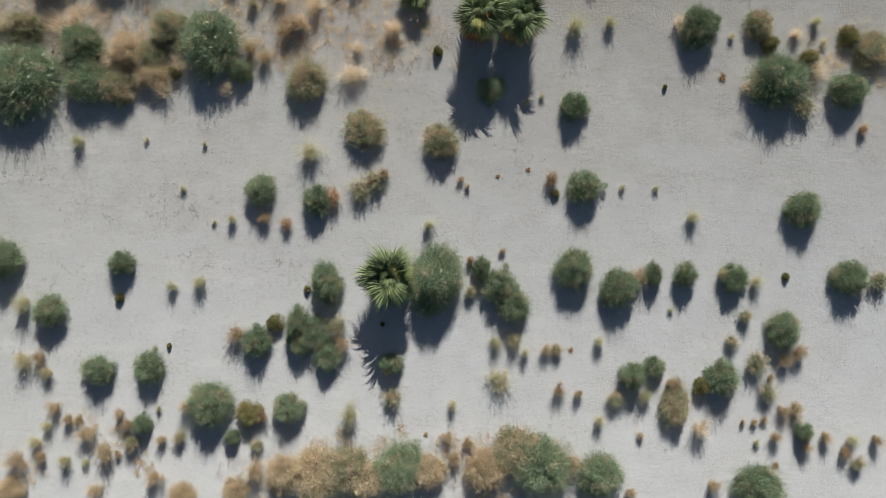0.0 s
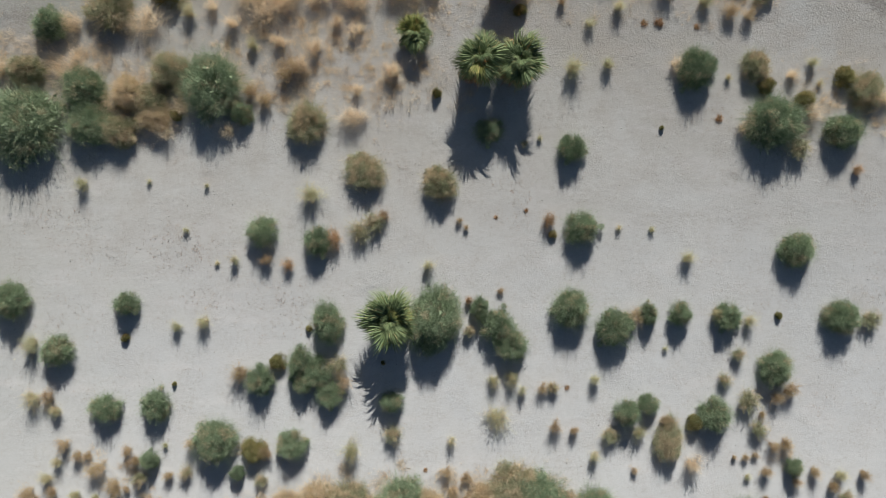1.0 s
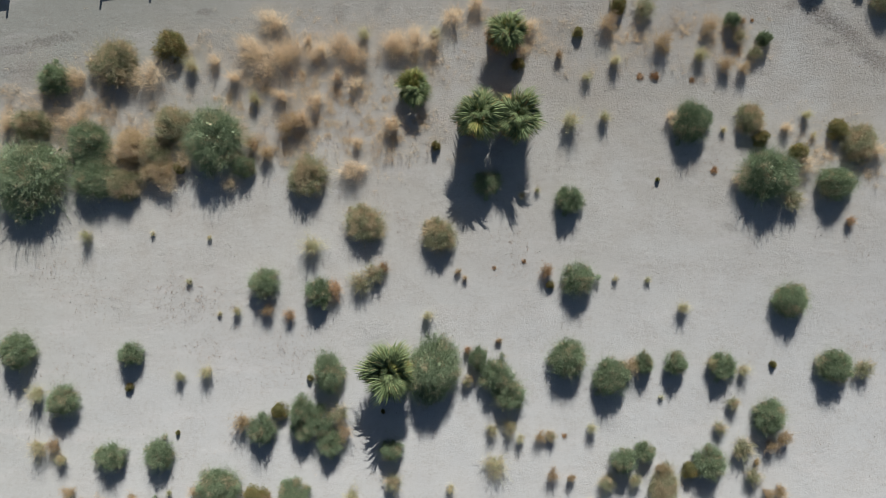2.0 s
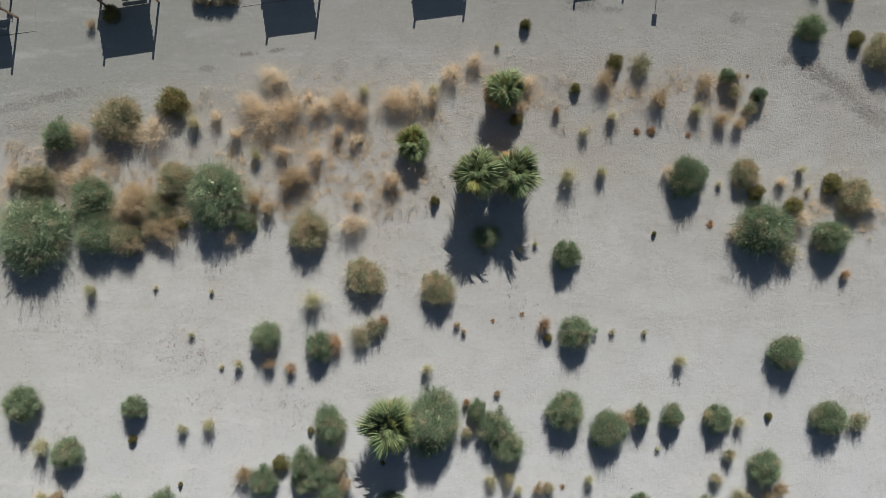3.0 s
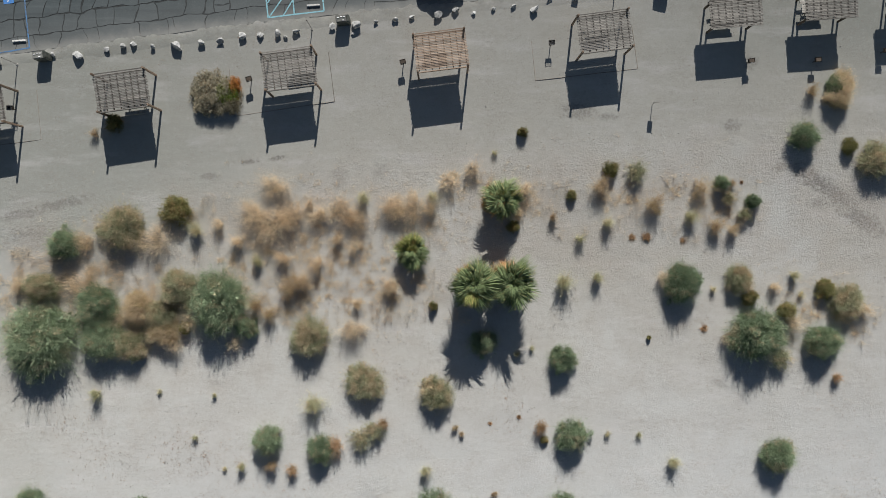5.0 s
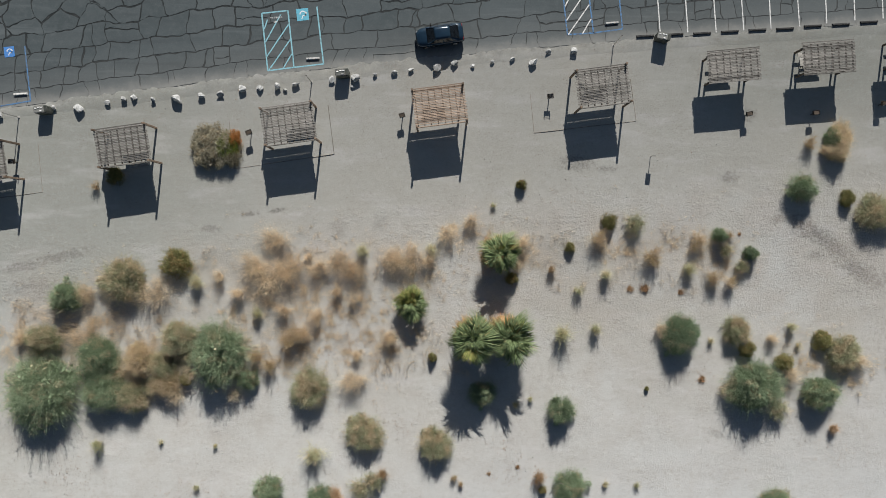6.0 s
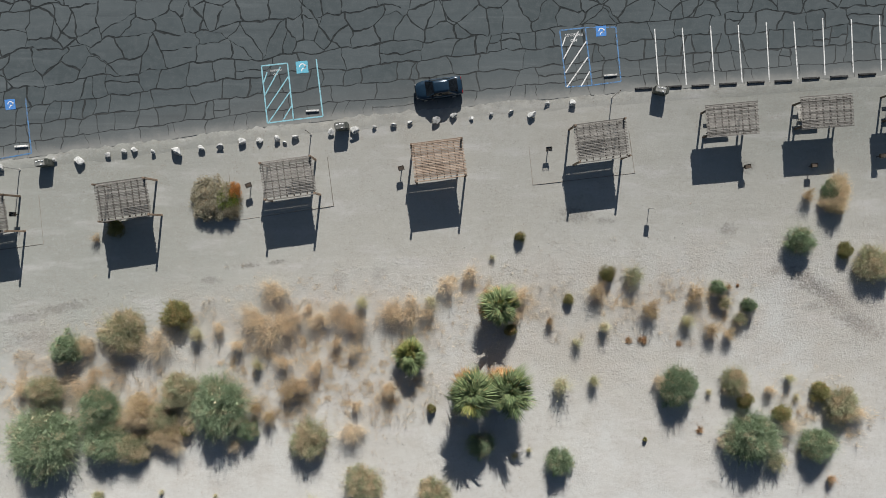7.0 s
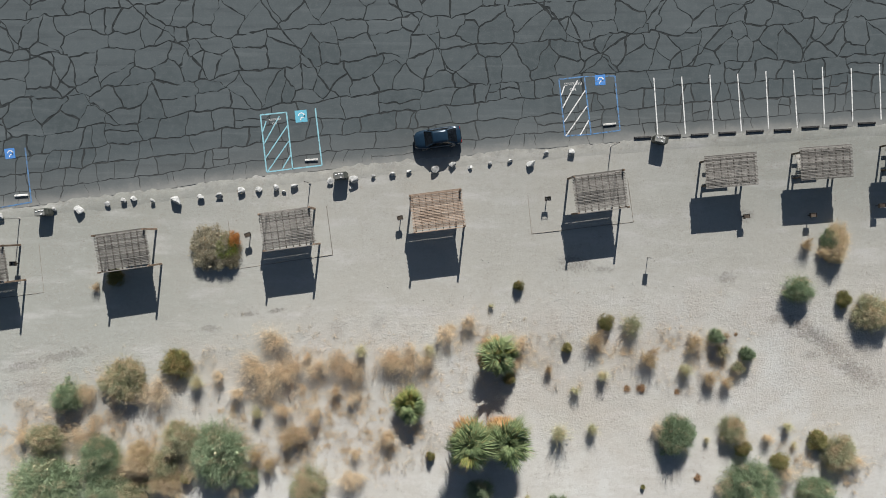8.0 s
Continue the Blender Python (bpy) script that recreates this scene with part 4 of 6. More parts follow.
def car(x, y, turn):
    """A dark blue saloon car; its nose points along its own +x."""
    ob = thing("car", "dark blue saloon car parked on the lot's edge", "car", pose(x, y, 0.03, 0, 0, turn) @ Matrix.Diagonal((1.0, 1.02, 0.98, 1)))

    def hull(px, half, low, high):
        h2 = half * 0.93
        return [(px, -half, low + 0.12), (px, -half, high - 0.16), (px, -h2, high - 0.03), (px, -h2 * 0.5, high), (px, 0, high + 0.012), (px, h2 * 0.5, high),
                (px, h2, high - 0.03), (px, half, high - 0.16), (px, half, low + 0.12), (px, half * 0.85, low), (px, -half * 0.85, low)]

    sections = [hull(px, half, low, high) for px, half, low, high in (
        (-2.24, 0.66, 0.40, 0.84), (-2.16, 0.80, 0.28, 0.96), (-1.7, 0.88, 0.22, 1.00), (-0.8, 0.90, 0.20, 0.99), (0.3, 0.90, 0.20, 0.98),
        (1.0, 0.895, 0.20, 0.98), (1.55, 0.87, 0.22, 0.93), (1.90, 0.80, 0.26, 0.86), (2.12, 0.68, 0.32, 0.76), (2.24, 0.48, 0.40, 0.64))]
    part("body", loft(sections), CAR_PAINT, ob).data.shade_smooth()

    def ring(px, half, z):
        return [(px, -half, z), (px, -half * 0.55, z + 0.02), (px, 0, z + 0.03), (px, half * 0.55, z + 0.02), (px, half, z)]

    bm = bmesh.new()
    rows = [[bm.verts.new(p) for p in ring(px, half, z)] for px, half, z in ((-1.00, 0.54, 1.37), (-0.8, 0.58, 1.42), (-0.2, 0.60, 1.45), (0.35, 0.58, 1.42), (0.52, 0.56, 1.38))]
    for a, b in zip(rows, rows[1:]):
        for i in range(4):
            bm.faces.new((a[i], a[i + 1], b[i + 1], b[i]))
    bmesh.ops.recalc_face_normals(bm, faces=bm.faces)
    bmesh.ops.solidify(bm, geom=bm.faces[:], thickness=0.04)
    roof = part("roof", bm, CAR_PAINT, ob)
    roof.data.shade_smooth()

    def pane(points, name, material, label, thick=0.03):
        bm = bmesh.new()
        f = bm.faces.new([bm.verts.new(p) for p in points])
        bmesh.ops.solidify(bm, geom=[f], thickness=thick)
        part(name, bm, material, ob, label)

    pane([(0.54, -0.53, 1.37), (0.54, 0.53, 1.37), (1.24, 0.70, 0.97), (1.24, -0.70, 0.97)], "windscreen", CAR_GLASS, "dark tinted windscreen")
    pane([(-1.02, 0.51, 1.36), (-1.02, -0.51, 1.36), (-1.82, -0.66, 1.00), (-1.82, 0.66, 1.00)], "rear_window", CAR_GLASS, "dark tinted rear window")
    for s in (-1, 1):
        pane([(0.42, s * 0.575, 1.385), (1.02, s * 0.76, 0.98), (-0.22, s * 0.79, 0.99), (-0.22, s * 0.60, 1.42)][::s], "side_window", CAR_GLASS, "dark tinted side window")
        pane([(-0.30, s * 0.60, 1.42), (-0.30, s * 0.79, 0.99), (-1.24, s * 0.78, 1.00), (-0.90, s * 0.57, 1.39)][::s], "side_window", CAR_GLASS, "dark tinted side window")
        part("front_pillar", rod((0.50, s * 0.56, 1.38), (1.20, s * 0.74, 0.98), 0.045, None, 6), CAR_PAINT, ob)
        part("middle_pillar", rod((-0.26, s * 0.605, 1.42), (-0.26, s * 0.80, 0.98), 0.045, None, 6), CAR_PAINT, ob)
        part("rear_pillar", loft([[(-0.94, s * 0.50, 1.37), (-0.90, s * 0.57, 1.40), (-0.98, s * 0.55, 1.33)], [(-1.84, s * 0.62, 0.98), (-1.34, s * 0.80, 0.98), (-1.62, s * 0.80, 0.94)]]), CAR_PAINT, ob)
        part("mirror", box((0.16, 0.22, 0.14), (0.72, s * 1.0, 1.04), 0.03), CAR_TRIM, ob, "black door mirror")
        part("headlight", box((0.22, 0.30, 0.11), (2.06, s * 0.54, 0.64), 0.03, pose(0, 0, 0, 0, 0, -s * 24)), LAMP_CLEAR, ob, "clear headlight")
        part("tail_light", box((0.10, 0.26, 0.16), (-2.18, s * 0.62, 0.80), 0.02), LAMP_RED, ob, "red tail light")
        for px in (1.38, -1.36):
            wheel = part("wheel", rod((px, s * 0.68, 0.315), (px, s * 0.905, 0.315), 0.33, None, 24), TYRE, ob, "black tyre")
            part("rim", rod((px, s * 0.90, 0.315), (px, s * 0.925, 0.315), 0.21, 0.19, 16), METAL_GREY, wheel, "grey metal rim")
    part("bumper", box((0.14, 1.30, 0.16), (2.20, 0, 0.40), 0.04), CAR_TRIM, ob, "black front bumper")
    part("bumper", box((0.14, 1.50, 0.18), (-2.22, 0, 0.46), 0.04), CAR_TRIM, ob, "black rear bumper")


# ---- palms ----
def frond_mesh(name, seed, material, petiole, blade, fan, droop):
    """A fan leaf that grows along +x: a stalk and narrow folded segments with hanging tips."""
    rng = np.random.default_rng(seed)
    verts, faces = [], []

    def quad(a, b, c, d):
        k = len(verts)
        verts.extend((a, b, c, d))
        faces.append((k, k + 1, k + 2, k + 3))

    for i in range(4):
        x0, x1 = petiole * i / 4, petiole * (i + 1) / 4
        quad((x0, -0.035, 0), (x1, -0.028, 0), (x1, 0.028, 0), (x0, 0.035, 0))
    n = 38
    for i in range(n):
        u = i / (n - 1) - 0.5
        a = radians(u * 2 * fan + rng.uniform(-2.5, 2.5))
        long = blade * (1.0 - 0.35 * abs(u) * 2) * rng.uniform(0.88, 1.08)
        way = np.array([math.cos(a), math.sin(a), 0])
        side = np.array([-math.sin(a), math.cos(a), rng.uniform(-1.1, 1.1)])
        root = np.array([petiole * 0.96, 0, 0])
        lift = np.array([0, 0, 0.05 if i % 2 else -0.05])
        mid = root + way * long * 0.50 + np.array([0, 0, -0.08 * droop]) + lift
        late = root + way * long * 0.80 + np.array([0, 0, -0.34 * droop])
        tip = root + way * long + np.array([0, 0, -rng.uniform(0.55, 1.15) * droop])
        w = blade * 0.019
        quad(root, mid - side * w, mid - lift * 0.8, mid + side * w)
        quad(mid - side * w, late - side * w * 0.55, late + side * w * 0.55, mid + side * w)
        quad(late - side * w * 0.55, tip, tip, late + side * w * 0.55)
    verts = np.array([tuple(v) for v in verts])
    faces = [f if i < 4 or (i - 4) % 3 != 2 else (f[0], f[1], f[3]) for i, f in enumerate(faces)]
    return from_arrays(name, verts, faces, material)


FRONDS = {"green": [frond_mesh("frond", 60 + i, FROND_GREEN, 0.80, 1.95, 54, 0.5 + 0.35 * i) for i in range(4)],
          "yellow": [frond_mesh("frond", 70 + i, FROND_SUNLIT_YELLOW, 0.75, 2.0, 56, 0.4 + 0.2 * i) for i in range(2)],
          "dead": [frond_mesh("dead_frond", 80 + i, FROND_DEAD, 1.0, 1.15, 48, 1.1 + 0.3 * i) for i in range(2)]}


def palm(x, y, trunk_high, spread, count, dead, seed, label, yellow=0.08, dead_side=None):
    """A fan palm: a ringed trunk, a spiral of fan leaves, older ones hanging, dead ones against the trunk."""
    rng = random.Random(seed)
    ob = thing("fan_palm", label, "palm", pose(x, y, 0, 0, 0, 0), "fan palms")
    bm = bmesh.new()
    rings = 10
    skin = []
    for i in range(rings + 1):
        z = -0.1 + (trunk_high - 0.15) * i / rings
        r = 0.26 + 0.10 * (1 - i / rings) ** 2 + (0.02 if i % 2 else 0)
        skin.append([(r * math.cos(a), r * math.sin(a), z) for a in [2 * math.pi * k / 12 for k in range(12)]])
    part("trunk", loft(skin), PALM_BARK, ob)
    if trunk_high > 1.5:
        rng2 = np.random.default_rng(seed)
        n = 2200
        turn, high = rng2.uniform(0, 2 * np.pi, n), trunk_high * rng2.uniform(0.30, 1.05, n)
        ring = np.stack([np.cos(turn), np.sin(turn)], 1)
        foot = np.c_[ring * rng2.uniform(0.25, 0.75, (n, 1)), high]
        way = unit(np.c_[ring * rng2.uniform(0.25, 0.95, (n, 1)) * spread, np.full(n, -1.0)])
        long = np.minimum(rng2.uniform(1.0, 2.5, n), (high - 0.05) / -way[:, 2])
        verts, faces = blades_at(rng2, foot, way, long, rng2.uniform(0.10, 0.22, n))
        link("dead_skirt", from_arrays("dead_skirt", verts, faces, FROND_DEAD), ob, "hanging brown thatch of dead leaves")
    for i in range(count):
        u = (i + 0.5) / count
        turn = i * 137.508 + rng.uniform(-12, 12)
        rise = 60 - 112 * u ** 0.75 + rng.uniform(-20, 20)
        if i < 9:
            rise = rng.uniform(40, 78)
        size = (0.62 if i < 9 else 1.0) * spread * (0.72 + 0.28 * math.sin(math.pi * min(1, 0.25 + u))) * rng.uniform(0.74, 1.14)
        # yellow leaves mostly on the north: the sunlit rim put into leaf colour
        kind = "yellow" if rng.random() < yellow * (1.9 if math.sin(radians(turn)) > 0.1 else 0.15) else "green"
        f = link("frond", rng.choice(FRONDS[kind]), ob, "yellow-green fan leaf, its tone partly painted sunlight" if kind == "yellow" else "")
        f.matrix_basis = Matrix.Translation((0, 0, trunk_high + 0.12 * (1 - u))) @ pose(0, 0, 0, 0, 0, turn) @ pose(0, 0, 0, rng.uniform(-48, 48), -rise, 0) @ Matrix.Scale(size, 4)
    for i in range(dead):
        turn = rng.uniform(0, 360) if dead_side is None else dead_side + rng.uniform(-65, 65)
        f = link("dead_frond", rng.choice(FRONDS["dead"]), ob, "dead brown fan leaf")
        rise = rng.uniform(-52, -10) if dead_side is None or i % 2 else rng.uniform(-45, 5)
        f.matrix_basis = Matrix.Translation((0, 0, trunk_high * (1.0 if i % 4 == 0 else rng.uniform(0.3, 0.95)))) @ pose(0, 0, 0, 0, 0, turn) @ pose(0, 0, 0, rng.uniform(-20, 20), -rise, 0) @ Matrix.Scale(spread * (0.92 if dead_side is None or i % 2 else 1.25), 4)
    return ob


# ---- shrubs and tussocks: forms 1 m in radius and height, set out at their own sizes ----
def form(name, label, category, crowns, stems=None):
    ob = thing(name, label, category)
    for title, me, text in crowns:
        link(title, me, ob, text)
    if stems:
        link("stem", stems, ob)
    return ob


STEMS = [stem_mesh("stems", 5, 14, 0.018), stem_mesh("stems", 6, 10, 0.026)]
FORMS = {}
for i in range(4):
    FORMS.setdefault("g_big", []).append(form("shrub", "", "shrub", [("crown", crown_mesh("crown", 100 + i, LEAF_GREEN, 20500, 0.135, 0.0085, 80, 2900, 0.05, 0.45, (0.13, 0.31), 9, 0.60, 0.5), "")], STEMS[0]))
    FORMS.setdefault("g_mid", []).append(form("shrub", "", "shrub", [("crown", crown_mesh("crown", 110 + i, LEAF_GREEN, 8000, 0.180, 0.0140, 36, 1200, 0.05, 0.45, (0.15, 0.34), 9, 0.62, 0.55), "")], STEMS[1]))
FORMS["h_big"] = [form("shrub", "", "shrub", [("crown", crown_mesh("crown", 105, LEAF_GREEN, 48000, 0.070, 0.0078, 60, 3500, 0.05, 0.2, (0.22, 0.36), 12, 0.3, 0.5), "")], STEMS[0])]
for i in range(3):
    FORMS.setdefault("m_big", []).append(form("shrub", "", "shrub", [("crown", crown_mesh("crown", 120 + i, LEAF_MIXED, 9600, 0.150, 0.0115, 46, 1900, 0.03, 0.5, (0.14, 0.33), 12, 0.58, 0.5), "")], STEMS[0]))
    FORMS.setdefault("m_mid", []).append(form("shrub", "", "shrub", [("crown", vase_mesh("crown", 130 + i, LEAF_MIXED, 420, 3600, 0.17, 0.021, 0.42, 0.85, 11, 0.35, 0.6), "")], STEMS[1]))
    FORMS.setdefault("t_big", []).append(form("dry_shrub", "", "dry shrub", [("crown", vase_mesh("crown", 140 + i, LEAF_TAN, 900, 2600, 0.13, 0.0100, 0.72, 0.42, 14, 0.35, 0.9), "")]))
    FORMS.setdefault("t_mid", []).append(form("dry_shrub", "", "dry shrub", [("crown", vase_mesh("crown", 150 + i, LEAF_TAN, 330, 1200, 0.18, 0.018, 0.48, 0.60, 7, 0.35, 0.8), "")]))
    FORMS.setdefault("w_big", []).append(form("dry_shrub", "", "dry shrub", [("crown", crown_mesh("crown", 146 + i, LEAF_STRAW, 7500, 0.140, 0.0130, 44, 2000, 0.03, 0.6, (0.13, 0.33), 14, 0.55, 0.5), "")], STEMS[0]))
    FORMS.setdefault("b_big", []).append(form("dry_shrub", "", "dry shrub", [("crown", vase_mesh("crown", 143 + i, LEAF_BUFF, 800, 4600, 0.14, 0.014, 0.56, 0.66, 14, 0.40, 0.7), "")]))
    FORMS.setdefault("b_mid", []).append(form("dry_shrub", "", "dry shrub", [("crown", vase_mesh("crown", 153 + i, LEAF_BUFF, 300, 2000, 0.17, 0.021, 0.46, 0.75, 9, 0.40, 0.6), "")]))
    FORMS.setdefault("s_mid", []).append(form("tussock", "", "tussock", [("crown", vase_mesh("crown", 160 + i, LEAF_TUFT, 230, 1500, 0.19, 0.023, 0.40, 0.95, 8, 0.40, 0.6), "")]))
for i in range(3):
    FORMS.setdefault("s_big", []).append(form("tussock", "", "tussock", [("crown", vase_mesh("crown", 200 + i, LEAF_TUFT, 380, 2600, 0.17, 0.017, 0.42, 0.95, 10, 0.40, 0.6), "")]))
for i in range(2):
    FORMS.setdefault("d_mid", []).append(form("dry_grass_clump", "", "dry grass", [("crown", straw_mesh("crown", 165 + i, LEAF_TAN, 620, 0.22, 0.012, 500, 0.8), "")]))
    FORMS.setdefault("o_mid", []).append(form("shrub", "", "shrub", [("crown", crown_mesh("crown", 170 + i, LEAF_OLIVE, 5200, 0.13, 0.030, 20, 300), "")], STEMS[1]))
    FORMS.setdefault("q_mid", []).append(form("dry_shrub", "", "dry shrub", [("crown", vase_mesh("crown", 185 + i, LEAF_RUST, 320, 1700, 0.18, 0.026, 0.4, 0.8, 9, 0.3), "")], STEMS[1]))
    FORMS.setdefault("r_mid", []).append(form("dry_shrub", "", "dry shrub", [("crown", straw_mesh("crown", 180 + i, LEAF_RUST, 450, 0.22, 0.036, 1000), "")]))
LABELS = {"s_big": "full pale green and straw tussock on sand", "w_big": "dense woolly straw-coloured bush on pale sand", "g_big": "large spreading grey-green desert shrub on pale sand", "g_mid": "rounded grey-green desert shrub on pale sand",
          "m_big": "large half-dry olive and straw-coloured shrub on sand", "m_mid": "half-dry olive and straw-coloured shrub on sand",
          "t_big": "large dry straw-coloured bush on pale sand", "h_big": "tall dense dark green shrub beside a fan palm", "b_big": "dry buff-brown bush on pale sand", "b_mid": "small dry buff-brown bush on pale sand", "t_mid": "small dry straw-coloured bush on pale sand",
          "s_mid": "thin pale green and straw tussock on sand", "o_mid": "compact dark olive shrub on pale sand", "r_mid": "flat rust-brown dead bush on sand", "q_mid": "orange-brown dried-out shrub on pale sand", "d_mid": "low thin patch of dry straw grass on sand"}
GROUPS = {"w": "dry bushes", "g": "green shrubs", "h": "green shrubs", "b": "buff-brown bushes", "m": "half-dry shrubs", "t": "dry bushes", "s": "tussocks", "o": "olive shrubs", "r": "rust-brown bushes", "d": "dry grass patches", "q": "orange-brown shrubs"}


def plant(kind, rows, seed):
    """Set out plants: place, half width east-west, half width north-south, height."""
    rng = random.Random(seed)
    for x, y, wide, deep, high in rows:
        size = kind + ("_big" if kind in "gmtbhws" and max(wide, deep) > {"g": 1.75, "m": 1.3, "t": 1.15, "b": 1.15, "h": 0.0, "w": 0.0, "s": 0.55}[kind] else "_mid")
        if max(wide, deep) < 0.5:
            high *= 0.68
        source = rng.choice(FORMS[size])
        quarter = rng.randrange(4)
        a, b = (wide, deep) if quarter % 2 == 0 else (deep, wide)
        m = pose(x, y, -0.03, 0, 0, quarter * 90 + rng.uniform(-20, 20)) @ Matrix.Diagonal((a, b, high * rng.uniform(0.92, 1.08), 1))
        tagged(copy_thing(source, m), LABELS[size], group=GROUPS[kind])


def litter(rng, places, blades, length, width, name, material, label, category):
    """Small dry stalks that lie or stand in the sand, too many to count."""
    n = len(places) * blades
    at = np.repeat(places, blades, 0) + rng.normal(size=(n, 2)) * 0.11
    base = np.c_[at, np.full(n, -0.01)]
    turn, rise = rng.uniform(0, 2 * np.pi, n), rng.uniform(0.05, 1.25, n)
    way = np.stack([np.cos(rise) * np.cos(turn), np.cos(rise) * np.sin(turn), np.sin(rise)], 1)
    size = np.repeat(rng.uniform(0.5, 1.4, len(places)), blades)
    verts, faces = blades_at(rng, base, way, rng.uniform(0.5, 1.2, n) * length * size, np.full(n, width), 0.1)
    tagged(new(name, from_arrays(name, verts, faces, material)), label, category, kind="stuff")


def ground_cover():
    rng = np.random.default_rng(77)
    hearts = np.array([(-33, 21), (-27, 20), (-24, 15), (-20, 21), (-17, 17), (-16, 25), (-13, 20), (-12, 16), (-10, 25), (-9, 19), (-7, 15), (-4, 16), (-3, 24), (1, 22),
                       (5, 26), (9, 24), (18, 25), (26, 26), (34, 16), (37, 13), (-39, 17), (-12, -23), (-6, -24), (2, -24), (10, -23)], float)
    spots = np.concatenate([h + rng.normal(size=(60, 2)) * np.array([2.4, 1.8]) for h in hearts])
    litter(rng, spots, 14, 0.42, 0.013, "dry_grass", LEAF_TAN, "thin dry straw grass between the bushes", "grass")
    # fine stalks that stand singly or in loose stands through the belt of dry bushes
    field = np.concatenate([np.stack([rng.uniform(x0, x1, k), rng.uniform(y0, y1, k)], 1) for x0, x1, y0, y1, k in
                            ((-41, -24, 12.5, 20.5, 2000), (-24, 3, 13.0, 25.5, 2400), (4, 31, 21.0, 27.5, 800), (-20, 14, -26, -20, 900), (33, 44, 11, 18, 350))])
    keep = np.array([noise.noise((x * 0.33, y * 0.33, 14.0)) + 0.5 * noise.noise((x * 1.1, y * 1.1, 19.0)) > 0.08 for x, y in field])
    field = field[keep]
    each = 11
    n = len(field) * each
    foot = np.c_[np.repeat(field, each, 0) + rng.normal(size=(n, 2)) * 0.16, np.full(n, -0.02)]
    way = unit(np.c_[rng.normal(size=(n, 2)) * 0.30, np.ones(n)])
    tall = np.repeat(rng.uniform(0.35, 1.0, len(field)), each) * rng.uniform(0.55, 1.1, n)
    verts, faces = blades_at(rng, foot, way, tall, rng.uniform(0.010, 0.020, n), 0.05)
    tagged(new("standing_straw", from_arrays("standing_straw", verts, faces, LEAF_TAN)), "loose stands of fine dry straw on sand", "grass", kind="stuff")
    patches = np.concatenate([np.array(h) + rng.normal(size=(75, 2)) * np.array([1.5, 0.9]) for h in LITTER_HEARTS])
    litter(rng, patches, 4, 0.15, 0.026, "twig_litter", SHRUB_LITTER, "patches of small dead brown sprigs on sand", "litter")
    wide = np.stack([rng.uniform(-48, 48, 16000), rng.uniform(-30, 41, 16000)], 1)
    keep = np.array([noise.noise((x * 0.16, y * 0.16, 4.0)) + 0.35 * noise.noise((x * 0.7, y * 0.7, 9.0)) > (0.12 if y < edge_y(x) - 16 else 0.34) for x, y in wide])
    litter(rng, wide[keep], 3, 0.12, 0.022, "leaf_litter", SHRUB_LITTER, "scattered brown twigs and leaf litter on sand", "litter")
    verts, faces = [], []
    for x, y in np.stack([rng.uniform(-48, 48, 6000), rng.uniform(-30, 42, 6000)], 1):
        if y > edge_y(x) - 14 and rng.random() < 0.8:
            continue
        r, k = 0.018 + 0.05 * rng.random() ** 2.5, len(verts)
        verts += [(x + r * math.cos(a) * rng.uniform(0.7, 1.2), y + r * math.sin(a) * rng.uniform(0.7, 1.2), -0.02) for a in (0, 1.6, 3.1, 4.7)]
        verts += [(x, y, r * 0.8)]
        faces += [(k, k + 1, k + 4), (k + 1, k + 2, k + 4), (k + 2, k + 3, k + 4), (k + 3, k, k + 4)]
    tagged(new("pebbles", from_arrays("pebbles", verts, faces, PEBBLE)), "scattered small grey stones on sand", "stones", kind="stuff")


# ---- set out the place ----
ground()
lot = parking_lot()

ramada(-42.33, 33.41, 7.7, 4.92, 3.65, 2.47, WOOD_GREY, 26, 0.00, "weathered grey slatted timber shelter on four posts", 1)
picnic_table(-42.87, 32.77, 7.7)
ramada(-29.10, 34.94, 8.0, 4.92, 3.65, 2.47, WOOD_GREY, 26, 0.00, "weathered grey slatted timber shelter over a low shrub", 2)
picnic_table(-28.73, 34.06, 8.0)
ramada(-13.73, 36.91, 7.7, 4.92, 3.65, 2.47, WOOD_GREY, 26, 0.00, "weathered grey slatted timber shelter over a plank table", 3)
picnic_table(-13.08, 37.47, 7.7)
ramada(0.28, 38.60, 7.1, 4.92, 3.65, 2.47, WOOD_TAN, 26, 0.00, "tan slatted timber shelter over a plank table", 4)
picnic_table(-0.24, 39.46, 7.1)
ramada(15.41, 40.37, 7.3, 4.92, 3.65, 2.47, WOOD_GREY, 26, 0.00, "weathered grey slatted timber shelter inside a timber-edged pad", 5)
picnic_table(15.11, 41.17, 7.3)
ramada(27.65, 42.37, 5.2, 4.90, 3.05, 2.25, WOOD_GREY, 23, 0.42, "low weathered grey slatted timber shelter over a picnic table", 6)
picnic_table(27.15, 42.29, 5.2)
ramada(36.50, 43.11, 4.2, 4.90, 3.05, 2.25, WOOD_GREY, 23, 0.42, "low weathered grey slatted timber shelter over a picnic table", 7)
picnic_table(35.77, 43.15, 4.2)
ramada(45.00, 43.84, 4.2, 4.90, 3.05, 2.25, WOOD_GREY, 23, 0.42, "low weathered grey slatted timber shelter over a picnic table", 8)
picnic_table(44.39, 43.89, 4.2)
grill(-17.88, 36.39, 20, True)
grill(-3.31, 38.00, 15, True)
grill(10.80, 39.81, 5, False)
grill(29.76, 38.13, 10, True)
grill(36.11, 38.23, 5, True)
grill(42.66, 39.14, 5, True)
grill(-40.38, 33.65, 0, False)
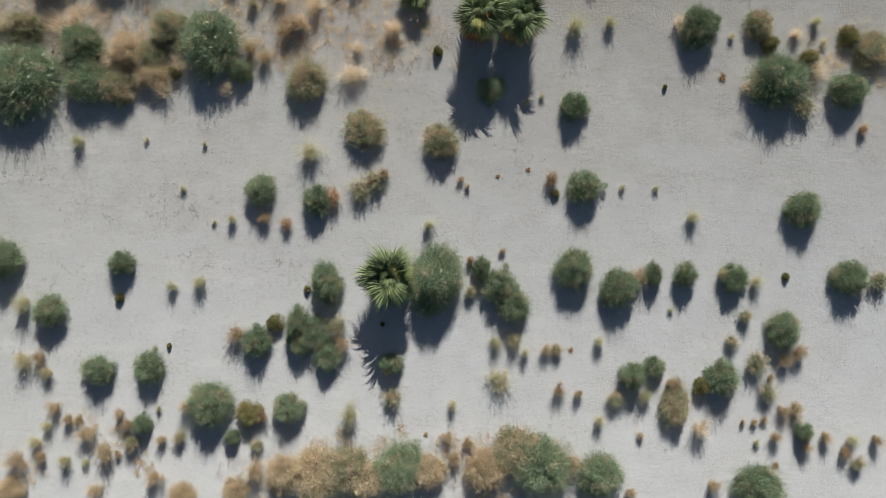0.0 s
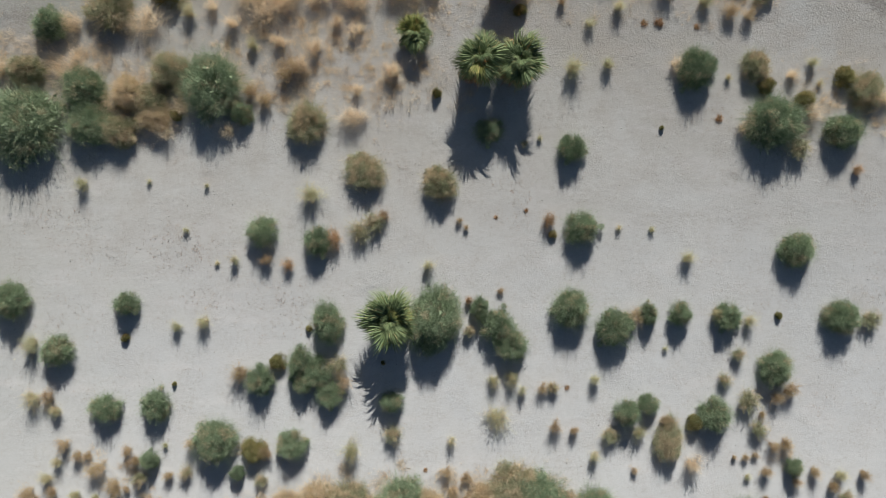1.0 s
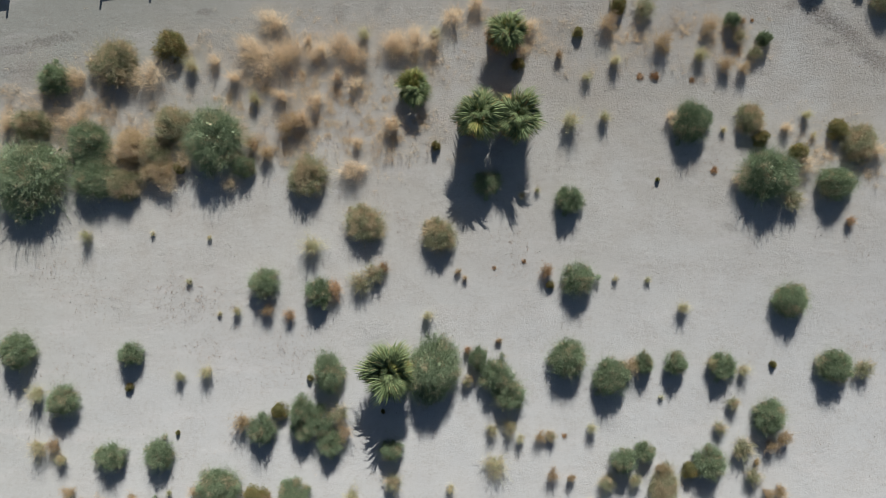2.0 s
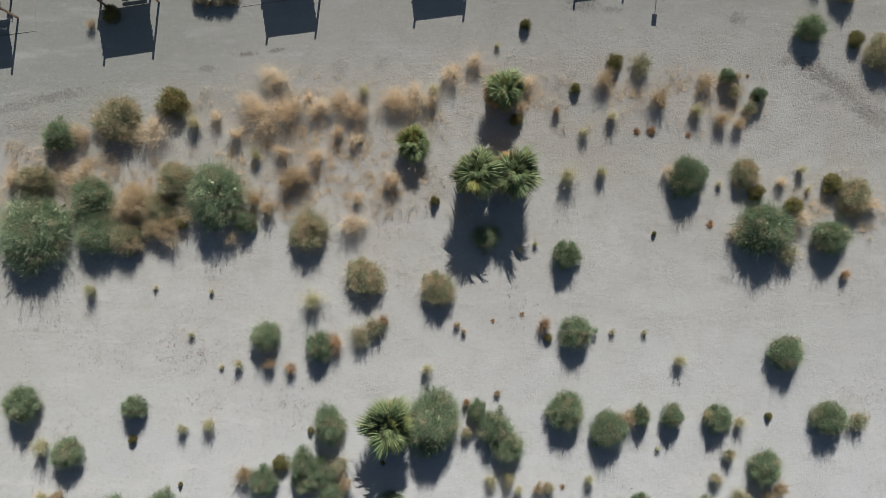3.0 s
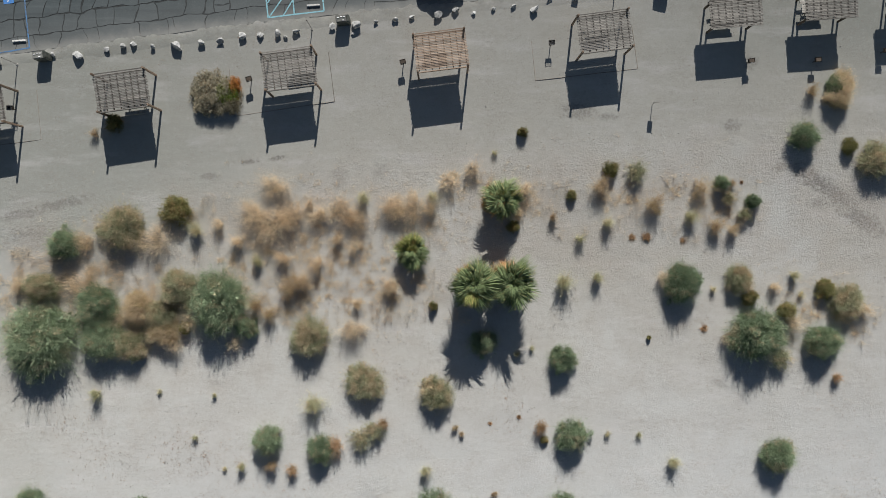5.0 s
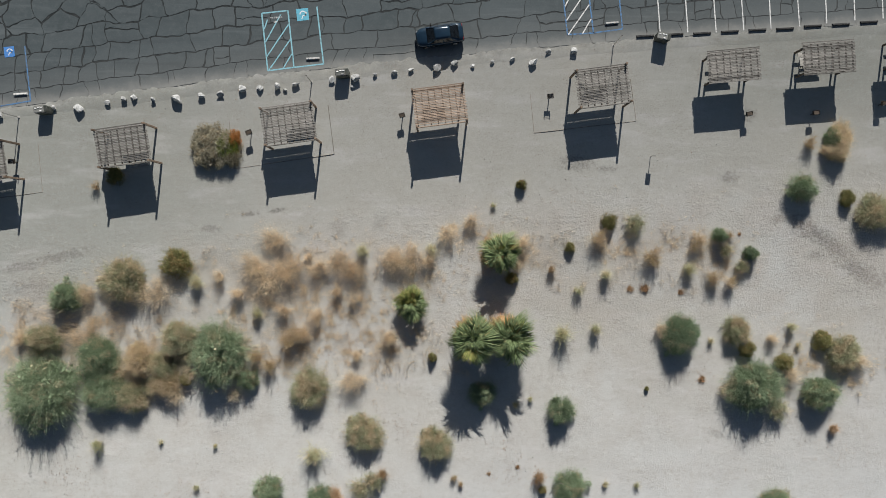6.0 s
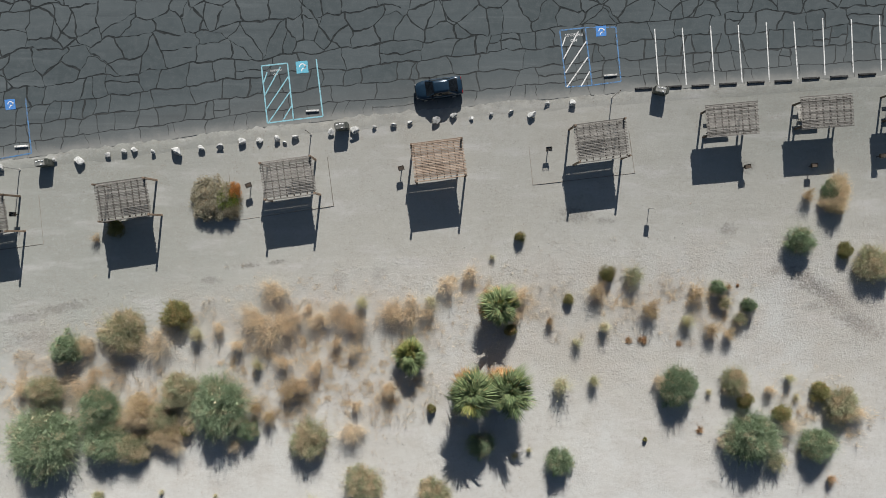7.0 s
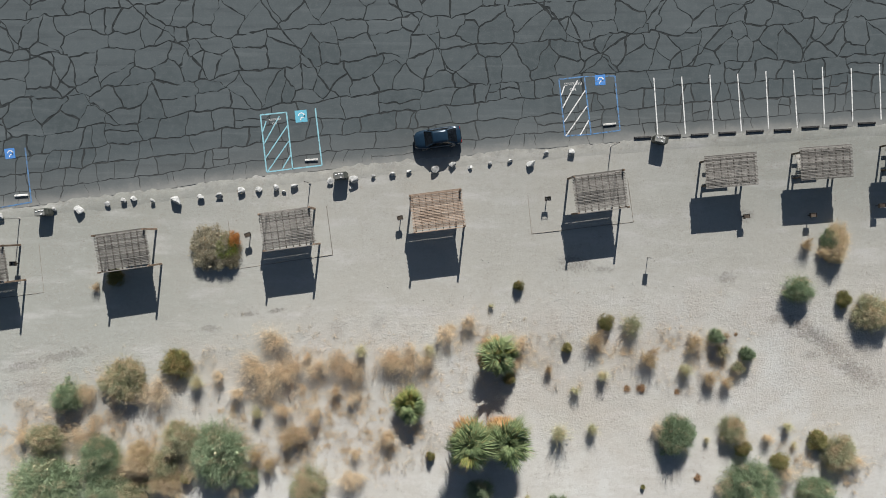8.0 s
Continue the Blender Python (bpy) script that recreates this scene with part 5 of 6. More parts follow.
waste_bin(-8.99, 42.02, 5)
waste_bin(-37.52, 38.56, 6)
waste_bin(21.53, 45.42, -14)
boulder(-31.62, 39.40, 0.80, -35, 0)
boulder(-30.14, 39.67, 0.87, -32, 1)
boulder(-29.16, 39.88, 0.94, -29, 2)
boulder(-27.25, 39.66, 0.87, -26, 3)
boulder(-24.96, 39.83, 1.59, -23, 4)
boulder(-22.55, 40.04, 1.01, -20, 5)
boulder(-20.75, 40.20, 1.01, -17, 0)
boulder(-18.73, 40.58, 1.08, -14, 1)
boulder(-17.04, 40.74, 0.94, -11, 2)
boulder(-15.29, 40.91, 1.08, -8, 3)
boulder(-14.59, 40.63, 0.65, -5, 4)
boulder(-13.49, 41.12, 1.01, -2, 5)
boulder(-10.06, 41.61, 0.94, 1, 0)
boulder(-7.82, 41.61, 1.30, 4, 1)
boulder(-8.15, 40.90, 0.51, 7, 2)
boulder(-5.91, 42.04, 0.72, 10, 3)
boulder(-4.11, 42.31, 0.87, 13, 4)
boulder(-2.43, 42.53, 0.72, 16, 5)
boulder(0.03, 42.74, 1.16, 19, 0)
boulder(1.71, 43.06, 0.94, 22, 1)
boulder(3.40, 42.85, 0.65, 25, 2)
boulder(5.36, 43.28, 0.65, 28, 3)
boulder(7.21, 43.55, 0.72, 31, 4)
boulder(9.33, 43.27, 1.23, 34, 5)
boulder(10.75, 44.25, 0.80, -33, 0)
boulder(13.08, 44.25, 1.08, -30, 1)
boulder(-34.47, 38.80, 1.45, -27, 2)
boulder(-36.76, 38.86, 0.80, -24, 3)
boulder(-42.01, 38.31, 1.23, -21, 4)
car(0.27, 45.63, 188.3)
pole(-40.24, 37.99, 2.3, "thin grey steel pole in sand near a shelter")
pole(-12.06, 41.35, 2.6, "thin grey steel pole beside boulders and a shelter")
pole(16.99, 44.87, 3.1, "tall thin grey steel pole at the lot's edge")
sign_post(20.62, 34.16, -8)
pad_edging([((8.99, 40.24), (9.38, 36.47)), ((9.38, 36.47), (19.23, 37.61)), ((19.23, 37.61), (18.65, 41.71))], "thin timber edging of a picnic pad, half buried")
pad_edging([((-20.03, 37.70), (-19.52, 33.04)), ((-19.52, 33.04), (-9.91, 34.46)), ((-9.91, 34.46), (-10.49, 39.17))], "thin timber edging of a picnic pad beside a large shrub")
pad_edging([((-38.42, 35.52), (-38.01, 30.80)), ((-38.01, 30.80), (-48.38, 29.48))], "thin timber edging of a picnic pad, half buried")
stalls = thing("stall_lines", "row of straight white parking lines on asphalt", "road marking")
part("stall_line", strip([(21.08, 51.47), (21.51, 46.00)], 0.105), PAINT_WHITE, stalls)
part("stall_line", strip([(23.75, 51.58), (24.18, 46.11)], 0.105), PAINT_WHITE, stalls)
part("stall_line", strip([(26.46, 51.74), (26.91, 46.11)], 0.105), PAINT_WHITE, stalls)
part("stall_line", strip([(29.13, 51.84), (29.57, 46.32)], 0.105), PAINT_WHITE, stalls)
part("stall_line", strip([(31.84, 52.11), (32.19, 46.43)], 0.105), PAINT_WHITE, stalls)
part("stall_line", strip([(34.50, 52.16), (34.96, 46.64)], 0.105), PAINT_WHITE, stalls)
part("stall_line", strip([(37.27, 52.48), (37.57, 46.91)], 0.105), PAINT_WHITE, stalls)
part("stall_line", strip([(40.04, 52.37), (40.29, 47.23)], 0.105), PAINT_WHITE, stalls)
part("stall_line", strip([(42.75, 52.75), (43.01, 47.45)], 0.105), PAINT_WHITE, stalls)
part("stall_line", strip([(45.41, 52.96), (45.68, 47.61)], 0.105), PAINT_WHITE, stalls)
wheel_stop(20.05, 45.76, 3.0, CONCRETE_DARK, "blackened concrete wheel stop at a parking stall")
wheel_stop(22.88, 45.92, 3.0, CONCRETE_DARK, "blackened concrete wheel stop at a parking stall")
wheel_stop(25.54, 46.03, 3.0, CONCRETE_DARK, "blackened concrete wheel stop at a parking stall")
wheel_stop(28.20, 46.19, 3.0, CONCRETE_DARK, "blackened concrete wheel stop at a parking stall")
wheel_stop(30.86, 46.35, 3.0, CONCRETE_DARK, "blackened concrete wheel stop at a parking stall")
wheel_stop(33.53, 46.46, 3.0, CONCRETE_DARK, "blackened concrete wheel stop at a parking stall")
wheel_stop(36.19, 46.72, 3.0, CONCRETE_DARK, "blackened concrete wheel stop at a parking stall")
wheel_stop(38.90, 46.88, 3.0, CONCRETE_DARK, "blackened concrete wheel stop at a parking stall")
wheel_stop(41.61, 47.10, 3.0, CONCRETE_DARK, "blackened concrete wheel stop at a parking stall")
wheel_stop(44.33, 47.26, 3.0, CONCRETE_DARK, "blackened concrete wheel stop at a parking stall")
wheel_stop(-11.91, 43.62, 3, CONCRETE_WHITE, "whitewashed concrete wheel stop in a blue bay", 0.70)
wheel_stop(16.83, 47.01, 5, CONCRETE_WHITE, "whitewashed concrete wheel stop in a blue bay", 0.70)
wheel_stop(-39.99, 40.22, 4, CONCRETE_WHITE, "whitewashed concrete wheel stop in a blue bay", 0.70)
access_bay([(-16.81, 47.94), (-14.30, 48.20), (-13.74, 42.77), (-16.26, 42.45)], ((-11.52, 48.58), (-10.90, 43.10)), PAINT_TEAL, PAINT_TEAL, PAINT_TEAL_SQUARE, (-12.89, 47.82), 1.15, 6.0, "pale blue hatched parking bay on asphalt", True, 0.27)
access_bay([(11.95, 51.32), (14.39, 51.59), (15.08, 46.06), (12.57, 45.90)], ((17.33, 51.64), (17.86, 46.44)), PAINT_BLUE, PAINT_WHITE, PAINT_BLUE_SQUARE, (15.92, 51.26), 0.99, 4.0, "worn blue parking bay with white hatching", False, 0.40)
access_bay([(-45.17, 43.29), (-42.59, 43.61), (-42.13, 39.03), (-44.77, 38.70)], ((-39.56, 44.81), (-39.06, 39.57)), PAINT_BLUE, PAINT_WHITE, PAINT_BLUE_SQUARE, (-41.05, 44.26), 0.99, 6.0, "worn blue parking bay with white hatching", True, 0.50)
palm(3.26, 17.15, 3.7, 1.03, 70, 46, 1, "tall green fan palm, crown touching its neighbour")
palm(6.86, 17.03, 3.1, 1.00, 66, 46, 2, "green fan palm with some brown fronds, beside another", dead_side=160)
palm(-2.44, 20.11, 1.0, 0.76, 64, 5, 3, "low yellow-green fan palm among dry grass", yellow=0.4)
palm(6.00, 24.86, 2.1, 0.86, 50, 28, 4, "fan palm with brown dead fronds in dry litter", dead_side=155)
palm(-4.57, -5.75, 2.8, 1.10, 92, 40, 5, "large green fan palm beside a round shrub", yellow=0.1)
big = thing("shrub", "big rounded buff shrub with bright green and orange parts", "shrub", pose(-21.22, 35.05, -0.03))
for me, x, y, rx, ry, high, text in (
        (crown_mesh("crown", 190, LEAF_GREY, 34000, 0.046, 0.0130, 130, 40, 0.02, 0.15, (0.12, 0.24), 8, 0.3, 0.85, 0.03), -0.1, 0.1, 2.45, 2.6, 1.35, "buff grey crown"),
        (crown_mesh("crown", 191, LEAF_BRIGHT, 7000, 0.10, 0.030, 20, 60), 1.05, 0.05, 1.25, 1.65, 1.42, "bright green growth"),
        (crown_mesh("crown", 192, LEAF_ORANGE, 4200, 0.12, 0.030, 14, 60), 1.75, 0.75, 0.75, 1.35, 1.15, "orange dry growth"),
        (crown_mesh("crown", 193, LEAF_GREY, 7000, 0.09, 0.022, 26, 60), 1.6, -1.1, 1.0, 1.1, 1.25, "buff grey crown")):
    ob = link("crown", me, big, text)
    ob.matrix_basis = Matrix.Translation((x, y, 0)) @ Matrix.Diagonal((rx, ry, high, 1))
link("stem", STEMS[0], big).scale = (2.0, 2.0, 1.8)

plant("g", [
    (28.22, -24.23, 2.36, 1.91, 2.27),
    (13.94, -23.22, 2.11, 2.11, 2.26),
    (-3.85, -22.59, 2.16, 2.51, 2.37),
    (8.82, -22.48, 2.91, 2.61, 2.58),
    (-18.63, -19.99, 0.71, 0.71, 1.30),
    (32.44, -19.52, 0.86, 0.86, 1.44),
    (-26.57, -18.73, 0.91, 0.91, 1.48),
    (-13.61, -17.36, 1.51, 1.41, 1.88),
    (-20.52, -16.93, 2.11, 2.01, 2.23),
    (25.03, -14.62, 1.61, 1.61, 1.97),
    (16.98, -14.48, 1.26, 1.26, 1.74),
    (-30.55, -14.00, 1.51, 1.31, 1.84),
    (19.03, -13.74, 1.01, 1.01, 1.56),
    (-25.98, -13.74, 1.41, 1.61, 1.91),
    (-4.57, -13.50, 1.16, 1.01, 1.61),
    (-12.70, -11.76, 1.01, 1.01, 1.56),
    (-16.52, -11.40, 1.41, 1.41, 1.84),
    (30.66, -10.44, 1.56, 1.81, 2.01),
], 1)
plant("g", [
    (-12.95, -9.75, 1.11, 1.61, 1.80),
    (-34.85, -8.78, 1.51, 1.51, 1.91),
    (6.38, -8.22, 1.61, 1.61, 1.97),
    (15.83, -6.59, 1.71, 1.81, 2.06),
    (5.12, -6.56, 1.71, 1.71, 2.03),
    (-10.36, -6.24, 1.46, 2.11, 2.06),
    (26.29, -5.76, 1.36, 1.36, 1.81),
    (36.75, -5.74, 1.81, 1.61, 2.03),
    (18.95, -5.42, 0.91, 1.11, 1.55),
    (21.89, -5.42, 1.06, 1.21, 1.65),
    (11.83, -4.98, 1.86, 1.91, 2.13),
    (3.47, -4.95, 0.86, 1.21, 1.57),
    (-28.63, -4.52, 1.26, 1.11, 1.69),
    (-39.04, -4.20, 1.66, 1.81, 2.05),
    (32.61, 0.45, 1.76, 1.71, 2.05),
    (-11.29, 1.17, 1.36, 1.46, 1.84),
    (-16.32, 2.06, 1.46, 1.51, 1.89),
    (12.74, 2.42, 1.71, 1.61, 2.00),
], 2)
plant("g", [
    (11.93, 9.74, 1.41, 1.36, 1.83),
    (4.29, 11.30, 1.50, 1.25, 1.45),
    (-10.19, -12.76, 1.35, 1.35, 1.60),
    (-11.30, -10.75, 1.45, 1.65, 1.75),
    (36.91, 11.35, 1.91, 1.61, 2.06),
    (-37.77, 11.82, 3.70, 3.60, 2.98),
    (-31.96, 11.84, 2.31, 2.11, 2.31),
    (30.36, 12.17, 2.81, 2.61, 2.56),
    (-18.25, 12.78, 1.11, 1.11, 1.63),
    (-32.38, 14.90, 2.11, 2.11, 2.26),
    (-20.80, 15.31, 2.91, 3.21, 2.72),
    (23.33, 17.10, 1.76, 2.01, 2.13),
    (-35.54, 20.76, 1.67, 1.51, 1.96),
    (30.19, 24.83, 0.71, 0.71, 1.30),
    (27.12, 26.57, 0.76, 0.76, 1.35),
    (35.00, 31.06, 1.46, 1.40, 1.86),
    (37.90, 35.90, 0.72, 1.05, 1.50),
], 3)
plant("m", [
    (-11.08, -24.54, 1.72, 1.72, 1.70),
    (-8.49, -22.74, 2.27, 2.27, 1.96),
    (37.32, -22.32, 0.71, 0.71, 1.09),
    (6.61, -21.17, 2.62, 2.32, 2.04),
    (-16.55, -20.66, 0.71, 0.71, 1.09),
    (-27.50, -20.50, 0.81, 0.81, 1.17),
    (-23.29, -19.91, 0.71, 0.71, 1.09),
    (20.80, -16.99, 1.41, 2.22, 1.73),
    (15.40, -16.53, 0.96, 0.96, 1.27),
    (-4.31, -16.47, 0.96, 0.96, 1.27),
    (29.23, -16.03, 0.91, 0.91, 1.24),
    (28.30, -13.24, 1.26, 1.26, 1.46),
    (10.28, -12.27, 0.71, 0.71, 1.09),
    (26.11, -11.50, 0.71, 0.71, 1.09),
    (-9.47, -10.17, 1.01, 1.01, 1.31),
], 4)
plant("m", [
    (27.42, -9.22, 0.71, 0.71, 1.09),
    (2.42, -7.03, 0.66, 0.66, 1.05),
    (39.71, -5.99, 1.11, 1.11, 1.37),
    (-7.54, 2.12, 1.11, 1.11, 1.37),
    (-6.02, 2.89, 1.21, 1.21, 1.43),
    (-0.19, 6.47, 1.77, 1.67, 1.70),
    (-7.05, 7.55, 2.07, 1.82, 1.81),
    (32.92, 10.00, 1.26, 1.26, 1.46),
    (-29.33, 11.18, 1.62, 1.62, 1.65),
    (-12.24, 12.01, 1.97, 2.12, 1.86),
    (-27.78, 12.02, 1.07, 0.85, 1.27),
    (-26.35, 14.11, 1.67, 1.67, 1.68),
    (-23.82, 14.94, 0.85, 0.85, 1.20),
    (39.14, 15.19, 1.72, 1.92, 1.75),
    (-38.10, 15.74, 0.96, 0.96, 1.27),
    (-37.76, 16.76, 2.02, 1.31, 1.66),
    (28.86, 17.38, 1.41, 1.62, 1.60),
    (-30.12, 22.33, 2.37, 2.27, 1.98),
    (-24.81, 16.77, 1.90, 1.85, 2.05),
], 5)
plant("m", [
    (29.24, 23.57, 0.81, 0.81, 1.17),
    (27.86, 25.21, 0.87, 0.87, 1.21),
    (19.12, 27.56, 1.08, 1.30, 1.42),
    (42.18, 28.78, 2.16, 1.84, 1.84),
], 6)
plant("t", [
    (-28.57, 10.60, 1.10, 0.58, 1.29),
    (-35.99, 10.80, 0.85, 0.64, 1.25),
    (-25.38, 11.12, 1.07, 0.75, 1.37),
    (-30.69, 11.12, 0.96, 0.69, 1.31),
    (-19.58, 11.22, 0.69, 0.69, 1.21),
    (28.05, 11.80, 0.91, 0.91, 1.38),
    (-27.42, 12.02, 0.75, 0.75, 1.25),
    (-8.26, 12.65, 1.33, 1.02, 1.56),
    (34.11, 13.24, 1.14, 0.87, 1.45),
    (-19.04, 13.35, 0.75, 0.75, 1.25),
    (-30.66, 13.35, 0.96, 0.96, 1.42),
    (-23.78, 13.45, 0.96, 0.96, 1.42),
    (40.52, 14.47, 1.14, 0.87, 1.45),
    (-7.79, 15.03, 0.61, 0.61, 1.13),
    (32.21, 16.54, 0.66, 0.66, 1.18),
    (-4.62, 16.78, 1.14, 0.87, 1.45),
    (-40.19, 16.96, 0.85, 0.85, 1.34),
    (-4.51, 16.97, 0.76, 0.76, 1.26),
], 7)
plant("t", [
    (-12.64, 17.00, 1.08, 1.08, 1.51),
    (-33.73, 17.03, 1.73, 1.32, 1.78),
    (21.66, 17.37, 0.91, 0.91, 1.38),
    (-11.55, 18.64, 1.08, 1.08, 1.51),
    (-14.54, 19.44, 1.12, 0.86, 1.44),
    (-7.92, 20.52, 0.76, 0.76, 1.26),
    (-33.75, 21.14, 1.27, 0.97, 1.53),
    (-18.87, 21.19, 1.12, 0.86, 1.44),
    (-27.10, 21.24, 1.68, 1.28, 1.76),
    (-9.65, 21.45, 0.81, 0.81, 1.31),
    (-15.70, 22.70, 2.13, 1.63, 1.98),
    (-20.96, 22.71, 0.65, 0.65, 1.17),
    (-7.90, 23.01, 1.27, 0.97, 1.53),
    (-14.11, 23.35, 1.53, 1.17, 1.68),
    (7.73, 23.49, 0.76, 0.76, 1.26),
    (-11.42, 23.54, 1.22, 0.94, 1.50),
    (-17.46, 23.74, 1.53, 1.17, 1.68),
    (-9.34, 23.92, 1.63, 1.25, 1.73),
], 8)
plant("t", [
    (-4.48, 24.13, 1.42, 1.09, 1.62),
    (-0.85, 24.16, 0.76, 0.76, 1.26),
    (-2.58, 24.47, 1.73, 1.32, 1.78),
    (-12.38, 24.60, 0.54, 0.54, 1.07),
    (8.26, 25.67, 1.03, 1.03, 1.47),
    (-15.56, 26.36, 1.42, 1.09, 1.62),
    (0.94, 26.77, 1.08, 1.08, 1.51),
    (3.22, 27.96, 0.92, 0.92, 1.39),
    (23.32, -19.09, 1.05, 1.10, 1.50),
], 9)
plant("s", [
    (-31.64, -22.23, 0.46, 0.46, 1.11),
    (-33.35, -22.09, 0.61, 0.61, 1.40),
    (28.30, -20.57, 0.41, 0.41, 1.01),
    (-35.96, -20.36, 0.61, 0.61, 1.40),
    (36.84, -20.27, 0.66, 0.66, 1.46),
    (-35.06, -19.00, 0.51, 0.51, 1.21),
    (14.11, -18.51, 0.61, 0.61, 1.40),
    (-8.33, -17.95, 1.01, 1.26, 1.91),
    (5.04, -15.01, 1.32, 1.25, 1.60),
    (-25.26, -17.45, 0.36, 0.36, 0.91),
    (0.87, -17.08, 0.51, 0.51, 1.21),
    (18.10, -16.40, 0.76, 0.76, 1.57),
    (-35.19, -14.32, 0.66, 0.66, 1.46),
    (-37.28, -13.26, 0.91, 0.91, 1.72),
    (7.43, -12.52, 0.51, 0.51, 1.21),
    (4.74, -11.65, 0.66, 0.66, 1.46),
    (14.11, -11.45, 0.56, 0.56, 1.31),
    (6.40, -11.39, 0.76, 0.76, 1.57),
    (20.62, -8.73, 0.31, 0.31, 0.81),
], 10)
plant("s", [
    (-37.22, -8.19, 1.01, 1.01, 1.81),
    (-24.17, -6.57, 0.56, 0.56, 1.31),
    (-21.69, -6.16, 0.71, 0.71, 1.51),
    (28.40, -6.16, 0.66, 0.66, 1.46),
    (25.26, -5.41, 0.61, 0.61, 1.40),
    (-1.19, -1.06, 0.61, 0.61, 1.40),
    (-20.57, -0.85, 0.31, 0.31, 0.81),
    (-18.90, -0.60, 0.51, 0.51, 1.21),
    (22.63, -0.22, 0.71, 0.71, 1.51),
    (-23.42, 2.14, 0.36, 0.36, 0.91),
    (19.31, 2.30, 0.41, 0.41, 1.01),
    (16.34, 2.39, 0.36, 0.36, 0.91),
    (-11.97, 5.57, 1.21, 1.21, 1.98),
    (-21.48, 6.24, 0.31, 0.31, 0.81),
    (-32.80, 6.33, 0.66, 0.66, 1.46),
    (-26.75, 6.58, 0.31, 0.31, 0.81),
    (7.59, 10.17, 0.41, 0.41, 1.01),
    (9.04, 10.66, 0.36, 0.36, 0.91),
], 11)
plant("s", [
    (34.95, 15.90, 0.41, 0.41, 1.01),
    (26.48, 16.32, 0.41, 0.41, 1.01),
    (12.16, 17.17, 1.16, 1.01, 1.87),
    (15.35, 17.52, 0.66, 0.66, 1.46),
    (34.23, 17.68, 0.56, 0.56, 1.31),
    (-17.25, 19.18, 0.65, 0.65, 1.45),
    (13.56, 21.20, 0.54, 0.54, 1.28),
    (-23.06, 22.19, 0.81, 0.81, 1.62),
    (16.25, 22.84, 0.65, 0.65, 1.45),
    (24.17, 23.32, 0.76, 0.76, 1.57),
    (-7.08, 25.15, 0.76, 0.76, 1.57),
    (-0.52, 25.25, 0.65, 0.65, 1.45),
    (5.41, 29.47, 0.33, 0.33, 0.85),
], 12)
plant("o", [
    (-17.14, -17.90, 1.42, 1.32, 1.46),
    (23.29, -15.53, 0.91, 0.91, 1.19),
    (-24.46, -11.92, 0.25, 0.25, 0.63),
    # tiny shrub added in place of an unidentified dark spot
    (-5.37, -9.99, 0.25, 0.25, 0.63),
    (-14.91, -9.83, 0.91, 0.91, 1.19),
    (-28.90, -7.70, 0.46, 0.46, 0.84),
    (-12.17, -6.86, 0.36, 0.36, 0.74),
    (31.18, -5.65, 0.41, 0.41, 0.79),
    (10.25, 1.86, 0.46, 0.46, 0.84),
    (20.33, 11.69, 0.25, 0.25, 0.63),
    (-24.27, 12.77, 0.71, 0.71, 1.05),
    (33.60, 14.28, 1.06, 1.06, 1.29),
    (-0.47, 14.80, 0.51, 0.51, 0.89),
    (29.91, 15.58, 0.91, 0.91, 1.19),
    (37.21, 16.33, 1.16, 1.16, 1.35),
    (7.20, 22.40, 0.71, 0.71, 1.05),
    (-24.99, 23.88, 1.84, 1.57, 1.63),
], 13)
plant("o", [
    (12.81, 25.38, 0.60, 0.60, 0.96),
    (16.54, 27.94, 0.92, 0.92, 1.20),
    (39.53, 30.09, 0.81, 0.98, 1.18),
    (8.14, 31.46, 0.60, 0.60, 0.97),
    (-30.84, 32.26, 0.98, 0.98, 1.23),
], 14)
plant("r", [
    (30.08, -22.65, 0.41, 0.41, 0.45),
    (-1.44, -19.87, 0.26, 0.26, 0.35),
    (11.56, -12.31, 0.31, 0.31, 0.39),
    (4.95, 3.41, 0.26, 0.26, 0.35),
    (7.77, 4.04, 0.26, 0.26, 0.35),
    (25.66, 12.68, 0.46, 0.46, 0.47),
    (23.66, 21.08, 0.38, 0.38, 0.43),
    (19.98, 21.37, 0.55, 0.55, 0.52),
    (18.78, 21.42, 0.44, 0.44, 0.46),
    (29.28, 26.72, 0.22, 0.22, 0.33),
], 15)
plant("d", [
    (3.91, -24.58, 1.73, 1.73, 0.66),
    (-15.67, -24.05, 1.53, 1.53, 0.62),
    (-36.14, -23.04, 1.12, 1.12, 0.53),
    (-26.70, -22.31, 1.02, 1.02, 0.50),
    (-9.67, -21.91, 2.29, 2.29, 0.75),
    (-4.15, -21.32, 2.03, 2.03, 0.71),
    (3.91, -20.85, 1.22, 1.22, 0.55),
    (0.88, -20.85, 1.22, 1.22, 0.55),
    (-28.49, -19.82, 1.12, 1.12, 0.53),
    (-31.75, -18.83, 1.12, 1.12, 0.53),
    (31.41, -18.36, 1.02, 1.02, 0.50),
    (-36.01, 12.01, 1.09, 1.09, 0.52),
    (-28.60, 12.56, 1.63, 1.63, 0.64),
    (40.26, 13.02, 1.12, 1.12, 0.53),
    (36.11, 14.05, 0.92, 0.92, 0.48),
    (-14.67, 14.18, 1.09, 1.09, 0.52),
    (-30.49, 14.21, 1.63, 1.63, 0.64),
    (-17.12, 14.73, 1.31, 1.31, 0.57),
], 16)
